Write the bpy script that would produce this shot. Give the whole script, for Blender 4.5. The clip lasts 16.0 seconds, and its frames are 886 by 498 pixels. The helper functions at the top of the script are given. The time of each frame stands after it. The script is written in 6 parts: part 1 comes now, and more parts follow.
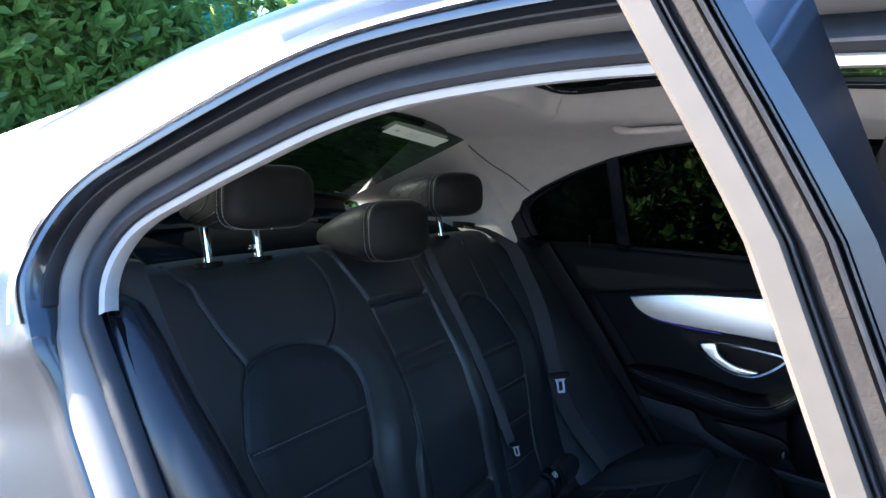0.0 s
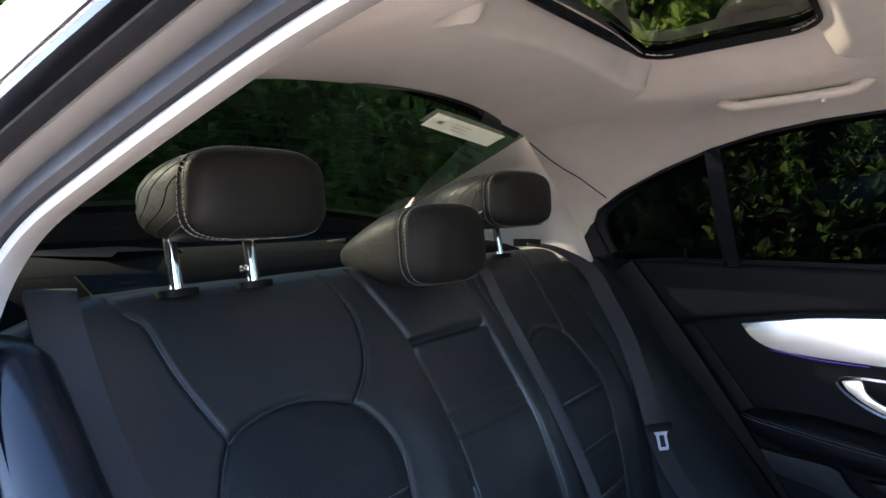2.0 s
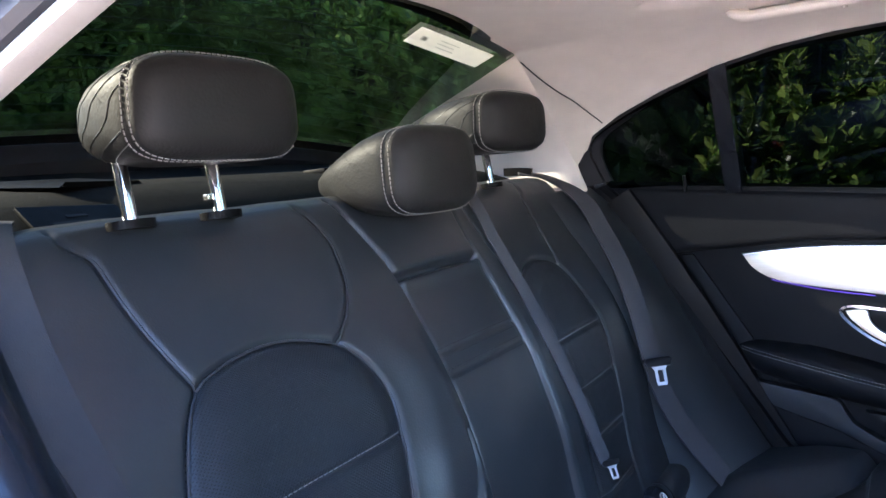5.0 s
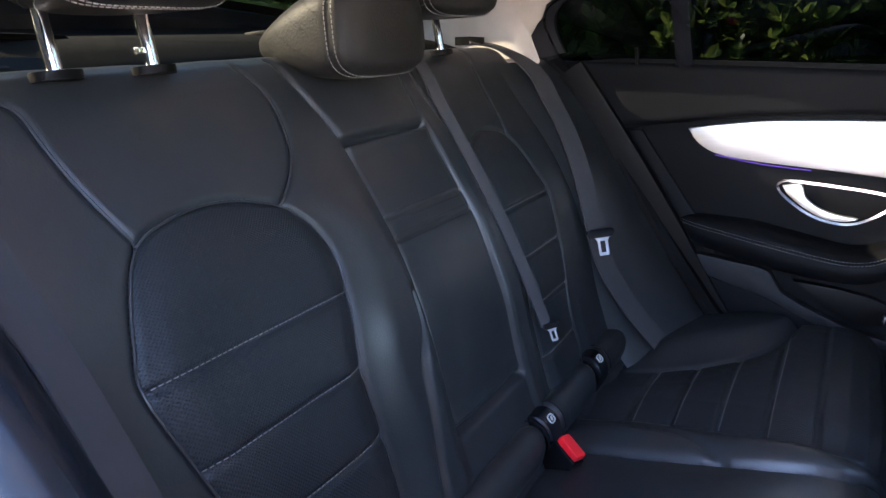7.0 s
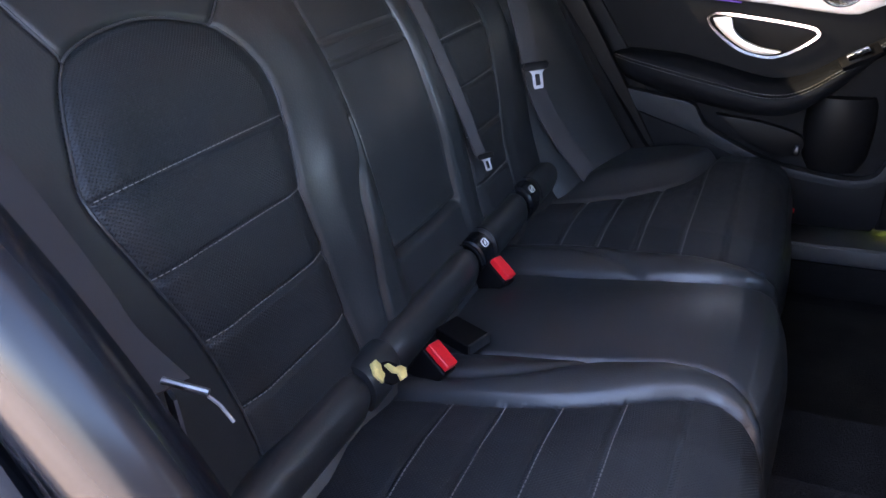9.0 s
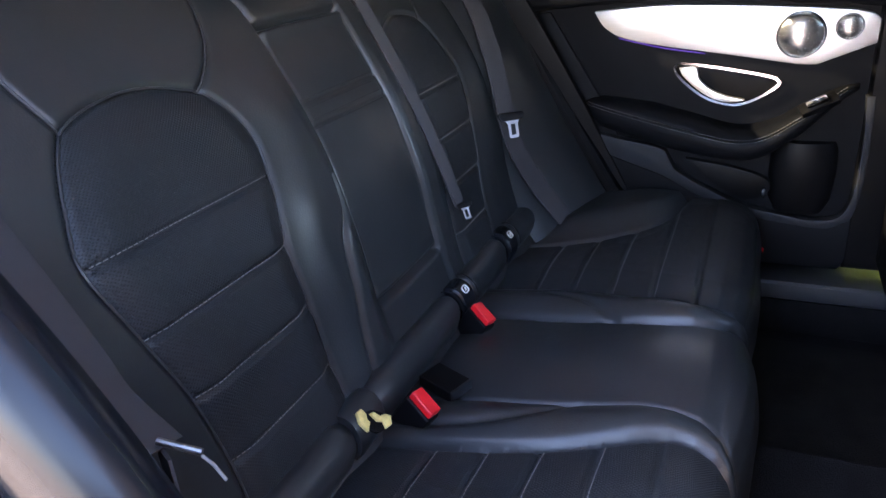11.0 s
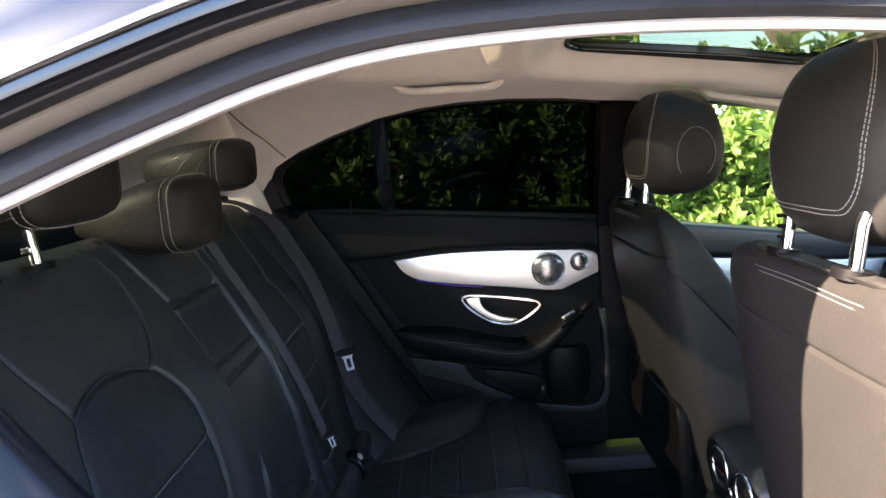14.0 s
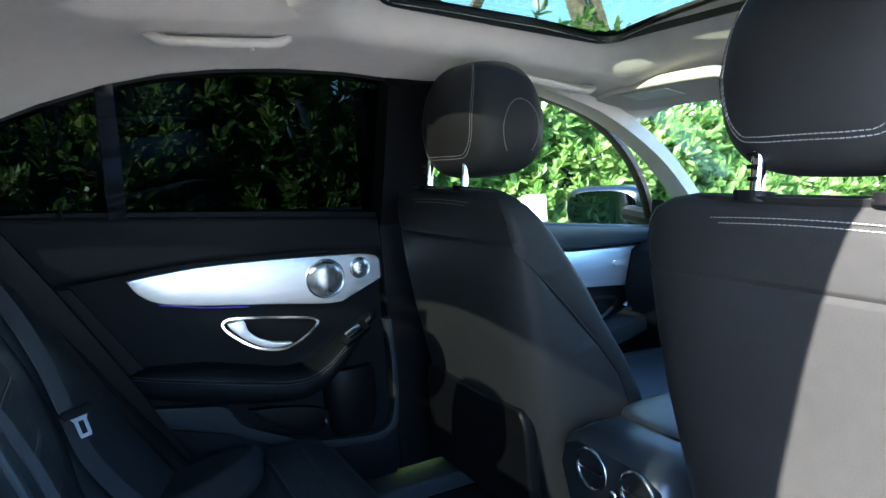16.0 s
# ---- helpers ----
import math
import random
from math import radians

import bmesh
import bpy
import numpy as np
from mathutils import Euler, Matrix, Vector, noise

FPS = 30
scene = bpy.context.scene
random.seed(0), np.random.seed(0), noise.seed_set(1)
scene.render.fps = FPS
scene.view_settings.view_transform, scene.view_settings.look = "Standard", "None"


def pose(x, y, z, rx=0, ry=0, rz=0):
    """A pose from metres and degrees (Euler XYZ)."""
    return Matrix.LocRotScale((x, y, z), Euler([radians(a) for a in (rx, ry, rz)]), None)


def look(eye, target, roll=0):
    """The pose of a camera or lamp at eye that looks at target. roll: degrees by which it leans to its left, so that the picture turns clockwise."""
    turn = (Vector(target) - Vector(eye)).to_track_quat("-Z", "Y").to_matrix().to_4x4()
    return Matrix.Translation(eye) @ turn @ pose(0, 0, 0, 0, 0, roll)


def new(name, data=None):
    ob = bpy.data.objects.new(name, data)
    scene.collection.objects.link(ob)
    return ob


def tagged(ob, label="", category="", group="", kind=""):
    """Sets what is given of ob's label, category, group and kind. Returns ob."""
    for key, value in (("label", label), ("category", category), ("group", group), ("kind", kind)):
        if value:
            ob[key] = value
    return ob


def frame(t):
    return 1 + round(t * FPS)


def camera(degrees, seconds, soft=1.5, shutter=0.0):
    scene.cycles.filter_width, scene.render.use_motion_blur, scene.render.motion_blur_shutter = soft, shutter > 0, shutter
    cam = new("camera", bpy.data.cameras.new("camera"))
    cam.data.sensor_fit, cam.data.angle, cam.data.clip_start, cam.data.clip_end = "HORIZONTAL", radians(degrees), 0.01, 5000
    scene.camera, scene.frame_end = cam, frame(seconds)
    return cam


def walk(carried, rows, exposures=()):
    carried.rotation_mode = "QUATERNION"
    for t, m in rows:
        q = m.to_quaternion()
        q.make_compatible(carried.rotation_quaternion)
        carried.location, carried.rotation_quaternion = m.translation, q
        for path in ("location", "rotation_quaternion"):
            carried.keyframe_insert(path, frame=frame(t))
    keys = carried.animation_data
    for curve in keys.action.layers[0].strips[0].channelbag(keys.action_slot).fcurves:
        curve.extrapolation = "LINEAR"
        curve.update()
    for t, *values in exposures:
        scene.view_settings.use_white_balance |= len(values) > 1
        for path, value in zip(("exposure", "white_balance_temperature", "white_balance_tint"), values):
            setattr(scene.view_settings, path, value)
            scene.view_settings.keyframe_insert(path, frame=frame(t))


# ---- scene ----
cam = camera(64.0, 16.0)
PATH = [
    (0, (0.897, -1.131, 1.15), (-0.121, 0.587, 1.035), -2.7),
    (0.5, (0.855, -1.071, 1.141), (-0.156, 0.651, 1.03), -3.0),
    (1, (0.812, -0.969, 1.114), (-0.231, 0.735, 1.025), -3.5),
    (1.5, (0.767, -0.893, 1.115), (-0.346, 0.769, 1.07), -3.3),
    (2, (0.719, -0.859, 1.103), (-0.42, 0.785, 1.107), -5.1),
    (2.5, (0.678, -0.821, 1.102), (-0.463, 0.822, 1.077), -5.3),
    (3, (0.668, -0.803, 1.101), (-0.482, 0.833, 1.045), -5.8),
    (3.5, (0.661, -0.794, 1.093), (-0.476, 0.849, 1.002), -6.1),
    (6, (0.668, -0.796, 1.079), (-0.405, 0.868, 0.797), -5.7),
    (6.5, (0.67, -0.795, 1.069), (-0.37, 0.87, 0.686), -5.4),
    (7, (0.676, -0.795, 1.063), (-0.325, 0.862, 0.563), -5.2),
    (7.5, (0.676, -0.8, 1.053), (-0.271, 0.846, 0.424), -5.0),
    (8, (0.681, -0.806, 1.045), (-0.207, 0.817, 0.285), -4.6),
    (8.5, (0.691, -0.82, 1.04), (-0.135, 0.765, 0.141), -4.5),
    (11, (0.709, -0.846, 1.072), (-0.07, 0.807, 0.259), -4.8),
    (11.5, (0.727, -0.895, 1.099), (-0.076, 0.849, 0.537), -4.6),
    (12, (0.751, -1.017, 1.132), (0.022, 0.809, 0.767), -4.9),
    (12.5, (0.726, -1.114, 1.16), (0.167, 0.784, 0.867), -5.2),
    (13, (0.631, -1.18, 1.18), (0.319, 0.775, 0.9), -5.5),
    (13.5, (0.561, -1.167, 1.185), (0.371, 0.801, 0.882), -5.1),
    (14, (0.553, -1.1, 1.182), (0.5, 0.878, 0.89), -4.9),
    (14.5, (0.518, -1.062, 1.162), (0.738, 0.902, 0.85), -5.8),
    (15, (0.393, -0.975, 1.144), (0.944, 0.918, 0.812), -6.7),
    (15.5, (0.355, -0.874, 1.113), (1.101, 0.951, 0.776), -6.2),
    (16, (0.334, -0.785, 1.098), (1.209, 0.992, 0.824), -4.6),
]
walk(cam, [(t, look(eye, target, roll)) for t, eye, target, roll in PATH],
     exposures=[(0, 3.90, 4750, 9), (0.5, 3.80, 5150, 11), (1, 4.00, 4950, 11), (2, 4.40, 5500, 15), (2.5, 4.35, 5600, 16), (3, 5.30, 5650, 20), (3.5, 6.10, 5200, 21), (6, 5.20, 5600, 22), (8.5, 5.35, 6300, 25), (11, 5.30, 6250, 25), (12, 5.20, 5500, 20), (12.5, 5.15, 5700, 18), (13.5, 4.50, 6050, 17), (14.5, 4.35, 6050, 16), (15, 4.25, 5400, 8), (16, 4.35, 4650, 4)])

# ---- light ----
world = bpy.data.worlds.new("sky")
scene.world = world
world.use_nodes = True
_wn = world.node_tree.nodes
_sky = _wn.new("ShaderNodeTexSky")
_sky.sky_type, _sky.sun_disc = "NISHITA", False
SUN_FROM = Vector((-0.778, -0.360, 0.500)).normalized()
_sky.sun_elevation = math.asin(SUN_FROM.z)
_sky.sun_rotation = math.atan2(SUN_FROM.x, SUN_FROM.y)
world.node_tree.links.new(_sky.outputs[0], _wn["Background"].inputs[0])
_wn["Background"].inputs[1].default_value = 0.075
_sun = bpy.data.lights.new("sun", "SUN")
_sun.energy, _sun.angle, _sun.color = 5.0, radians(0.5), (1.0, 0.75, 0.50)
sun = new("sun", _sun)
sun.matrix_world = look(SUN_FROM * 20, (0, 0, 0))


# ---- materials ----
def mat(name, col, rough=0.5, metal=0.0, bump=(), vary=0.0, vscale=4.0, rand=0.0, island=0.0, coat=0.0, sheen=0.0, spec=0.5, dots=0.0, stretch=None):
    """A principled material. bump: rows of (scale, strength, distance) of noise relief; vary: stains; dots: perforation spacing in metres."""
    m = bpy.data.materials.new(name)
    m.use_nodes = True
    n, l = m.node_tree.nodes, m.node_tree.links
    p = n["Principled BSDF"]
    p.inputs["Roughness"].default_value, p.inputs["Metallic"].default_value = rough, metal
    p.inputs["Coat Weight"].default_value, p.inputs["Coat Roughness"].default_value = coat, 0.06
    p.inputs["Sheen Weight"].default_value = sheen
    p.inputs["Specular IOR Level"].default_value = spec
    tc = n.new("ShaderNodeTexCoord")
    src = tc.outputs["Object"]
    if stretch:
        mp = n.new("ShaderNodeMapping")
        mp.inputs["Scale"].default_value = stretch
        l.new(src, mp.inputs[0])
        src = mp.outputs[0]
    rgb = n.new("ShaderNodeRGB")
    rgb.outputs[0].default_value = (*col, 1)
    out = rgb.outputs[0]
    if vary:
        for sc, amount in ((vscale, vary), (vscale * 9, vary * 0.6)):
            t = n.new("ShaderNodeTexNoise")
            t.inputs["Scale"].default_value, t.inputs["Detail"].default_value = sc, 5
            l.new(src, t.inputs["Vector"])
            r = n.new("ShaderNodeMapRange")
            r.inputs[1].default_value, r.inputs[2].default_value = 0.3, 0.7
            r.inputs[3].default_value, r.inputs[4].default_value = 1 - amount, 1 + amount
            l.new(t.outputs[0], r.inputs[0])
            mul = n.new("ShaderNodeVectorMath")
            mul.operation = "SCALE"
            l.new(out, mul.inputs[0]); l.new(r.outputs[0], mul.inputs["Scale"])
            out = mul.outputs[0]
    if vary:
        r2 = n.new("ShaderNodeMapRange")
        r2.inputs[1].default_value, r2.inputs[2].default_value = 0.3, 0.7
        r2.inputs[3].default_value, r2.inputs[4].default_value = max(0.02, rough - 0.35 * vary), min(1, rough + 0.35 * vary)
        l.new(t.outputs[0], r2.inputs[0]); l.new(r2.outputs[0], p.inputs["Roughness"])
    for amount, node, sock in ((rand, "ShaderNodeObjectInfo", "Random"), (island, "ShaderNodeNewGeometry", "Random Per Island")):
        if amount:
            o = n.new(node)
            h = n.new("ShaderNodeHueSaturation")
            r = n.new("ShaderNodeMapRange")
            r.inputs[3].default_value, r.inputs[4].default_value = 1 - amount, 1 + amount
            l.new(o.outputs[sock], r.inputs[0]); l.new(r.outputs[0], h.inputs["Value"]); l.new(out, h.inputs["Color"])
            out = h.outputs[0]
    l.new(out, p.inputs["Base Color"])
    normal = None
    rows = list(bump)
    for sc, strength, dist in rows:
        if sc < 0:
            t = n.new("ShaderNodeTexVoronoi"); t.inputs["Scale"].default_value = -sc; h = t.outputs["Distance"]
        else:
            t = n.new("ShaderNodeTexNoise"); t.inputs["Scale"].default_value, t.inputs["Detail"].default_value = sc, 4; h = t.outputs[0]
        l.new(src, t.inputs["Vector"])
        b = n.new("ShaderNodeBump")
        b.inputs["Strength"].default_value, b.inputs["Distance"].default_value = strength, dist
        l.new(h, b.inputs["Height"])
        if normal:
            l.new(normal, b.inputs["Normal"])
        normal = b.outputs[0]
    if dots:
        sep = n.new("ShaderNodeSeparateXYZ"); l.new(tc.outputs["Object"], sep.inputs[0])
        waves = []
        for a, ca, cb in ((0, 1.0, 0.8), (1, 1.0, -0.8)):
            comb = n.new("ShaderNodeMath"); comb.operation = "MULTIPLY_ADD"
            l.new(sep.outputs["Z"], comb.inputs[0]); comb.inputs[1].default_value = cb
            l.new(sep.outputs["Y"], comb.inputs[2])
            add = n.new("ShaderNodeMath"); add.operation = "MULTIPLY_ADD"
            l.new(sep.outputs["X"], add.inputs[0]); add.inputs[1].default_value = -cb
            l.new(comb.outputs[0], add.inputs[2])
            sc = n.new("ShaderNodeMath"); sc.operation = "MULTIPLY"; l.new(add.outputs[0], sc.inputs[0]); sc.inputs[1].default_value = math.pi / dots
            s = n.new("ShaderNodeMath"); s.operation = "SINE"; l.new(sc.outputs[0], s.inputs[0])
            ab = n.new("ShaderNodeMath"); ab.operation = "ABSOLUTE"; l.new(s.outputs[0], ab.inputs[0])
            waves.append(ab.outputs[0])
        mn = n.new("ShaderNodeMath"); mn.operation = "MULTIPLY"; l.new(waves[0], mn.inputs[0]); l.new(waves[1], mn.inputs[1])
        r = n.new("ShaderNodeMapRange"); r.inputs[1].default_value, r.inputs[2].default_value = 0.55, 0.8
        r.inputs[3].default_value, r.inputs[4].default_value = 1.0, 0.0
        l.new(mn.outputs[0], r.inputs[0])
        b = n.new("ShaderNodeBump"); b.inputs["Strength"].default_value, b.inputs["Distance"].default_value = 0.8, 0.0014
        pit = n.new("ShaderNodeMapRange"); pit.inputs[3].default_value, pit.inputs[4].default_value = 0.35, 1.0
        l.new(r.outputs[0], pit.inputs[0])
        dk = n.new("ShaderNodeVectorMath"); dk.operation = "SCALE"
        l.new(out, dk.inputs[0]); l.new(pit.outputs[0], dk.inputs["Scale"]); l.new(dk.outputs[0], p.inputs["Base Color"])
        l.new(r.outputs[0], b.inputs["Height"])
        if normal:
            l.new(normal, b.inputs["Normal"])
        normal = b.outputs[0]
    if normal:
        l.new(normal, p.inputs["Normal"])
    return m


def glass(name, tint, gloss=0.05):
    """A thin tinted pane: clear tinted transmission with a mirror coat."""
    m = bpy.data.materials.new(name)
    m.use_nodes = True
    n, l = m.node_tree.nodes, m.node_tree.links
    n.remove(n["Principled BSDF"])
    tr, gl, mix = n.new("ShaderNodeBsdfTransparent"), n.new("ShaderNodeBsdfGlossy"), n.new("ShaderNodeMixShader")
    lw = n.new("ShaderNodeLayerWeight"); lw.inputs["Blend"].default_value = 0.5
    pw = n.new("ShaderNodeMath"); pw.operation = "POWER"; pw.inputs[1].default_value = 4.5
    fr = n.new("ShaderNodeMath"); fr.operation = "MULTIPLY_ADD"; fr.inputs[1].default_value, fr.inputs[2].default_value = 0.75, gloss
    l.new(lw.outputs["Facing"], pw.inputs[0]); l.new(pw.outputs[0], fr.inputs[0])
    tr.inputs[0].default_value = (*tint, 1)
    gl.inputs["Roughness"].default_value = 0.01
    l.new(fr.outputs[0], mix.inputs[0]); l.new(tr.outputs[0], mix.inputs[1]); l.new(gl.outputs[0], mix.inputs[2])
    l.new(mix.outputs[0], n["Material Output"].inputs[0])
    return m


LEATHER = mat("black leather", (0.0215, 0.0238, 0.0262), 0.37, spec=0.5, bump=((-380, 0.20, 0.0004), (26, 0.06, 0.001)), vary=0.08, vscale=9)
VINYL = mat("smooth black vinyl", (0.0075, 0.009, 0.012), 0.24, spec=0.3, vary=0.01, vscale=9)
SEATBACK = mat("matt black seat leather", (0.0172, 0.0168, 0.0168), 0.50, spec=0.12, bump=((-340, 0.25, 0.0005), (22, 0.06, 0.001)), vary=0.10, vscale=7)
PADDED = mat("soft grained black leather", (0.0140, 0.0140, 0.0136), 0.55, spec=0.2, bump=((-300, 0.30, 0.0006), (30, 0.05, 0.001)), vary=0.10, vscale=12)
PERF = mat("perforated black leather", (0.0200, 0.0230, 0.0265), 0.48, spec=0.34, bump=((-260, 0.3, 0.0006),), vary=0.15, vscale=8, dots=0.0042)
SOFT = mat("black soft plastic", (0.0045, 0.005, 0.0065), 0.55, spec=0.10, bump=((-420, 0.35, 0.0004),), vary=0.15, vscale=5)
HARD = mat("black hard plastic", (0.0035, 0.0035, 0.0042), 0.45, spec=0.10, bump=((-500, 0.3, 0.0003),), vary=0.2, vscale=6)
GREYP = mat("dark grey plastic", (0.019, 0.0205, 0.024), 0.5, spec=0.15, bump=((-400, 0.3, 0.0004),), vary=0.15)
PIANO = mat("gloss black trim", (0.01, 0.011, 0.014), 0.08, coat=1.0, vary=0.2, vscale=6)
ALU = mat("brushed aluminium", (0.78, 0.78, 0.80), 0.33, 0.75, bump=((60, 0.25, 0.0003),), vary=0.06, vscale=3, stretch=(0.3, 1, 25))
CHROME = mat("chrome", (0.86, 0.86, 0.87), 0.09, 1.0, vary=0.05, vscale=20)
SATIN = mat("satin chrome", (0.72, 0.72, 0.73), 0.24, 1.0, vary=0.05, vscale=20)
MESHG = mat("pierced metal grille", (0.40, 0.40, 0.40), 0.26, 0.85, bump=((-1400, 0.25, 0.0003),), vary=0.05, vscale=30)
LINER = mat("beige woven headlining", (0.66, 0.61, 0.55), 0.95, bump=((-900, 0.5, 0.0006), (9, 0.2, 0.004)), vary=0.06, vscale=3, sheen=0.2)
PILLAR = mat("beige pillar trim", (0.66, 0.61, 0.55), 0.8, bump=((-700, 0.35, 0.0005),), vary=0.05, vscale=4)
EDGING = mat("pale edge strip", (0.22, 0.212, 0.205), 0.6, bump=((300, 0.3, 0.0004),), vary=0.08, vscale=9)
PAINT = mat("silver blue car paint", (0.036, 0.041, 0.050), 0.32, 1.0, coat=0.45, spec=0.4, bump=((900, 0.03, 0.0003),), vary=0.05, vscale=2.5)
DOORTRIM = mat("satin grey frame trim", (0.058, 0.051, 0.043), 0.5, spec=0.3, bump=((300, 0.2, 0.0004),), vary=0.08, vscale=6)
JAMB = mat("painted door jamb", (0.095, 0.090, 0.084), 0.42, 0.0, vary=0.06, vscale=6)
RUBBER = mat("black rubber", (0.010, 0.011, 0.014), 0.5, spec=0.25, bump=((120, 0.25, 0.0008),), vary=0.25, vscale=12)
FELT = mat("dusty felt channel", (0.013, 0.010, 0.008), 0.98, bump=((420, 0.5, 0.0008),), vary=0.45, vscale=45)
BELT = mat("dark grey belt webbing", (0.052, 0.051, 0.056), 0.72, spec=0.3, bump=((900, 0.5, 0.0005),), vary=0.12, vscale=14, stretch=(1, 1, 0.25))
RED = mat("red plastic button", (0.80, 0.014, 0.022), 0.38, vary=0.08, vscale=30)
FOAM = mat("yellow foam", (0.75, 0.62, 0.22), 0.9, bump=((140, 0.8, 0.002),), vary=0.2, vscale=60)
WHITE = mat("white print", (0.75, 0.75, 0.73), 0.6, vary=0.06, vscale=40)
GREYPRINT = mat("grey print", (0.50, 0.50, 0.48), 0.6, vary=0.05, vscale=40)
GREYMETAL = mat("worn dark steel", (0.22, 0.21, 0.20), 0.35, 0.8, vary=0.2, vscale=60)
THREAD = mat("pale grey thread", (0.185, 0.18, 0.175), 0.8, vary=0.15, vscale=200)
CARPET = mat("black carpet", (0.008, 0.008, 0.009), 1.0, spec=0.1, bump=((420, 0.9, 0.003),), vary=0.35, vscale=18)
DUSTY = mat("dusty mat", (0.014, 0.0135, 0.013), 1.0, spec=0.1, bump=((300, 0.9, 0.003),), vary=0.35, vscale=16)
ASPHALT = mat("pale paving", (0.29, 0.277, 0.258), 0.92, bump=((-160, 0.7, 0.004), (6, 0.3, 0.02)), vary=0.25, vscale=1.5)
LEAF = mat("laurel leaves", (0.090, 0.155, 0.042), 0.36, bump=((40, 0.3, 0.002),), vary=0.3, vscale=2.0, island=0.5)
# twig tone darkened: the shade deep in the hedge is put into this colour
CORE = mat("twiggy hedge core, shade in its colour", (0.02, 0.03, 0.012), 1.0, bump=((25, 1.0, 0.05),), vary=0.5, vscale=6)
TEAL = mat("teal painted fence", (0.02, 0.17, 0.17), 0.5, vary=0.15, vscale=5, rand=0.12)
BARK = mat("bark", (0.10, 0.085, 0.07), 0.95, bump=((25, 0.9, 0.02),), vary=0.3, vscale=8)
WOOD = mat("weathered post wood", (0.22, 0.17, 0.12), 0.9, bump=((60, 0.5, 0.003),), vary=0.25, vscale=8)
CARWHITE = mat("white car paint", (0.75, 0.77, 0.8), 0.2, coat=1.0, vary=0.04)
TAIL = mat("red tail lamp", (0.45, 0.01, 0.015), 0.15, coat=1.0, vary=0.1)
TINT = glass("privacy glass", (0.0088, 0.0104, 0.0110), 0.02)
REARGLASS = glass("tinted rear glass", (0.062, 0.071, 0.062), 0.025)
ROOFGLASS = glass("tinted roof glass", (0.12, 0.14, 0.105), 0.03)
# darker copy of the roof glass; shade on the hedge beyond is put into its tint
ROOFGLASS_SHADED = glass("roof glass with shaded view in its tint", (0.040, 0.043, 0.035), 0.03)
CLEAR = glass("clear glass", (0.86, 0.90, 0.87))
CONSOLE = mat("satin black console plastic", (0.014, 0.016, 0.019), 0.34, spec=0.6, bump=((-420, 0.2, 0.0003),), vary=0.12, vscale=6)
SILL = mat("grey sill cover plastic", (0.030, 0.0315, 0.0345), 0.45, bump=((-400, 0.3, 0.0004),), vary=0.15)
SHELF = mat("dark grey shelf felt", (0.007, 0.008, 0.0082), 0.9, spec=0.12, bump=((500, 0.6, 0.001),), vary=0.15, vscale=12)
STEEL = mat("pressed steel", (0.30, 0.30, 0.31), 0.42, 0.5, vary=0.06, vscale=40)
MIRROR = mat("mirror glass", (0.9, 0.9, 0.9), 0.01, 1.0)

GLOW = mat("violet ambient light strip", (0.05, 0.02, 0.2), 0.5)
GLOW.node_tree.nodes["Principled BSDF"].inputs["Emission Color"].default_value = (0.10, 0.03, 1.0, 1)
GLOW.node_tree.nodes["Principled BSDF"].inputs["Emission Strength"].default_value = 0.005

STICKER = mat("translucent white sticker", (0.75, 0.74, 0.70), 0.6, vary=0.06, vscale=40)
_n, _l = STICKER.node_tree.nodes, STICKER.node_tree.links
_tl, _mx = _n.new("ShaderNodeBsdfTranslucent"), _n.new("ShaderNodeMixShader")
_tl.inputs[0].default_value = (0.85, 0.84, 0.80, 1)
_mx.inputs[0].default_value = 0.5
_l.new(_n["Principled BSDF"].outputs[0], _mx.inputs[1]); _l.new(_tl.outputs[0], _mx.inputs[2]); _l.new(_mx.outputs[0], _n["Material Output"].inputs[0])
_n, _l = LEAF.node_tree.nodes, LEAF.node_tree.links
_tl, _mx = _n.new("ShaderNodeBsdfTranslucent"), _n.new("ShaderNodeMixShader")
_tl.inputs[0].default_value = (0.34, 0.48, 0.11, 1)
_mx.inputs[0].default_value = 0.5
_l.new(_n["Principled BSDF"].outputs[0], _mx.inputs[1]); _l.new(_tl.outputs[0], _mx.inputs[2]); _l.new(_mx.outputs[0], _n["Material Output"].inputs[0])


# ---- mesh helpers ----
def part(name, geo, material, parent=None, label="", smooth=35):
    """Links a bmesh, or (vertices, faces), as one mesh object under parent."""
    me = bpy.data.meshes.new(name)
    if isinstance(geo, bmesh.types.BMesh):
        bmesh.ops.recalc_face_normals(geo, faces=geo.faces)
        geo.to_mesh(me)
        geo.free()
    else:
        me.from_pydata([tuple(v) for v in geo[0]], [], geo[1])
    me.materials.append(material)
    if smooth:
        me.shade_smooth()
        me.set_sharp_from_angle(angle=radians(smooth))
    ob = new(name, me)
    if parent:
        ob.parent = parent
    if label:
        ob["label"] = label
    return ob


def thing(name, label, category, group="", kind="", at=(0, 0, 0)):
    """An Empty at the thing's base; its parts are given in world places."""
    ob = tagged(new(name), label, category, group, kind)
    ob.empty_display_size = 0.05
    return ob


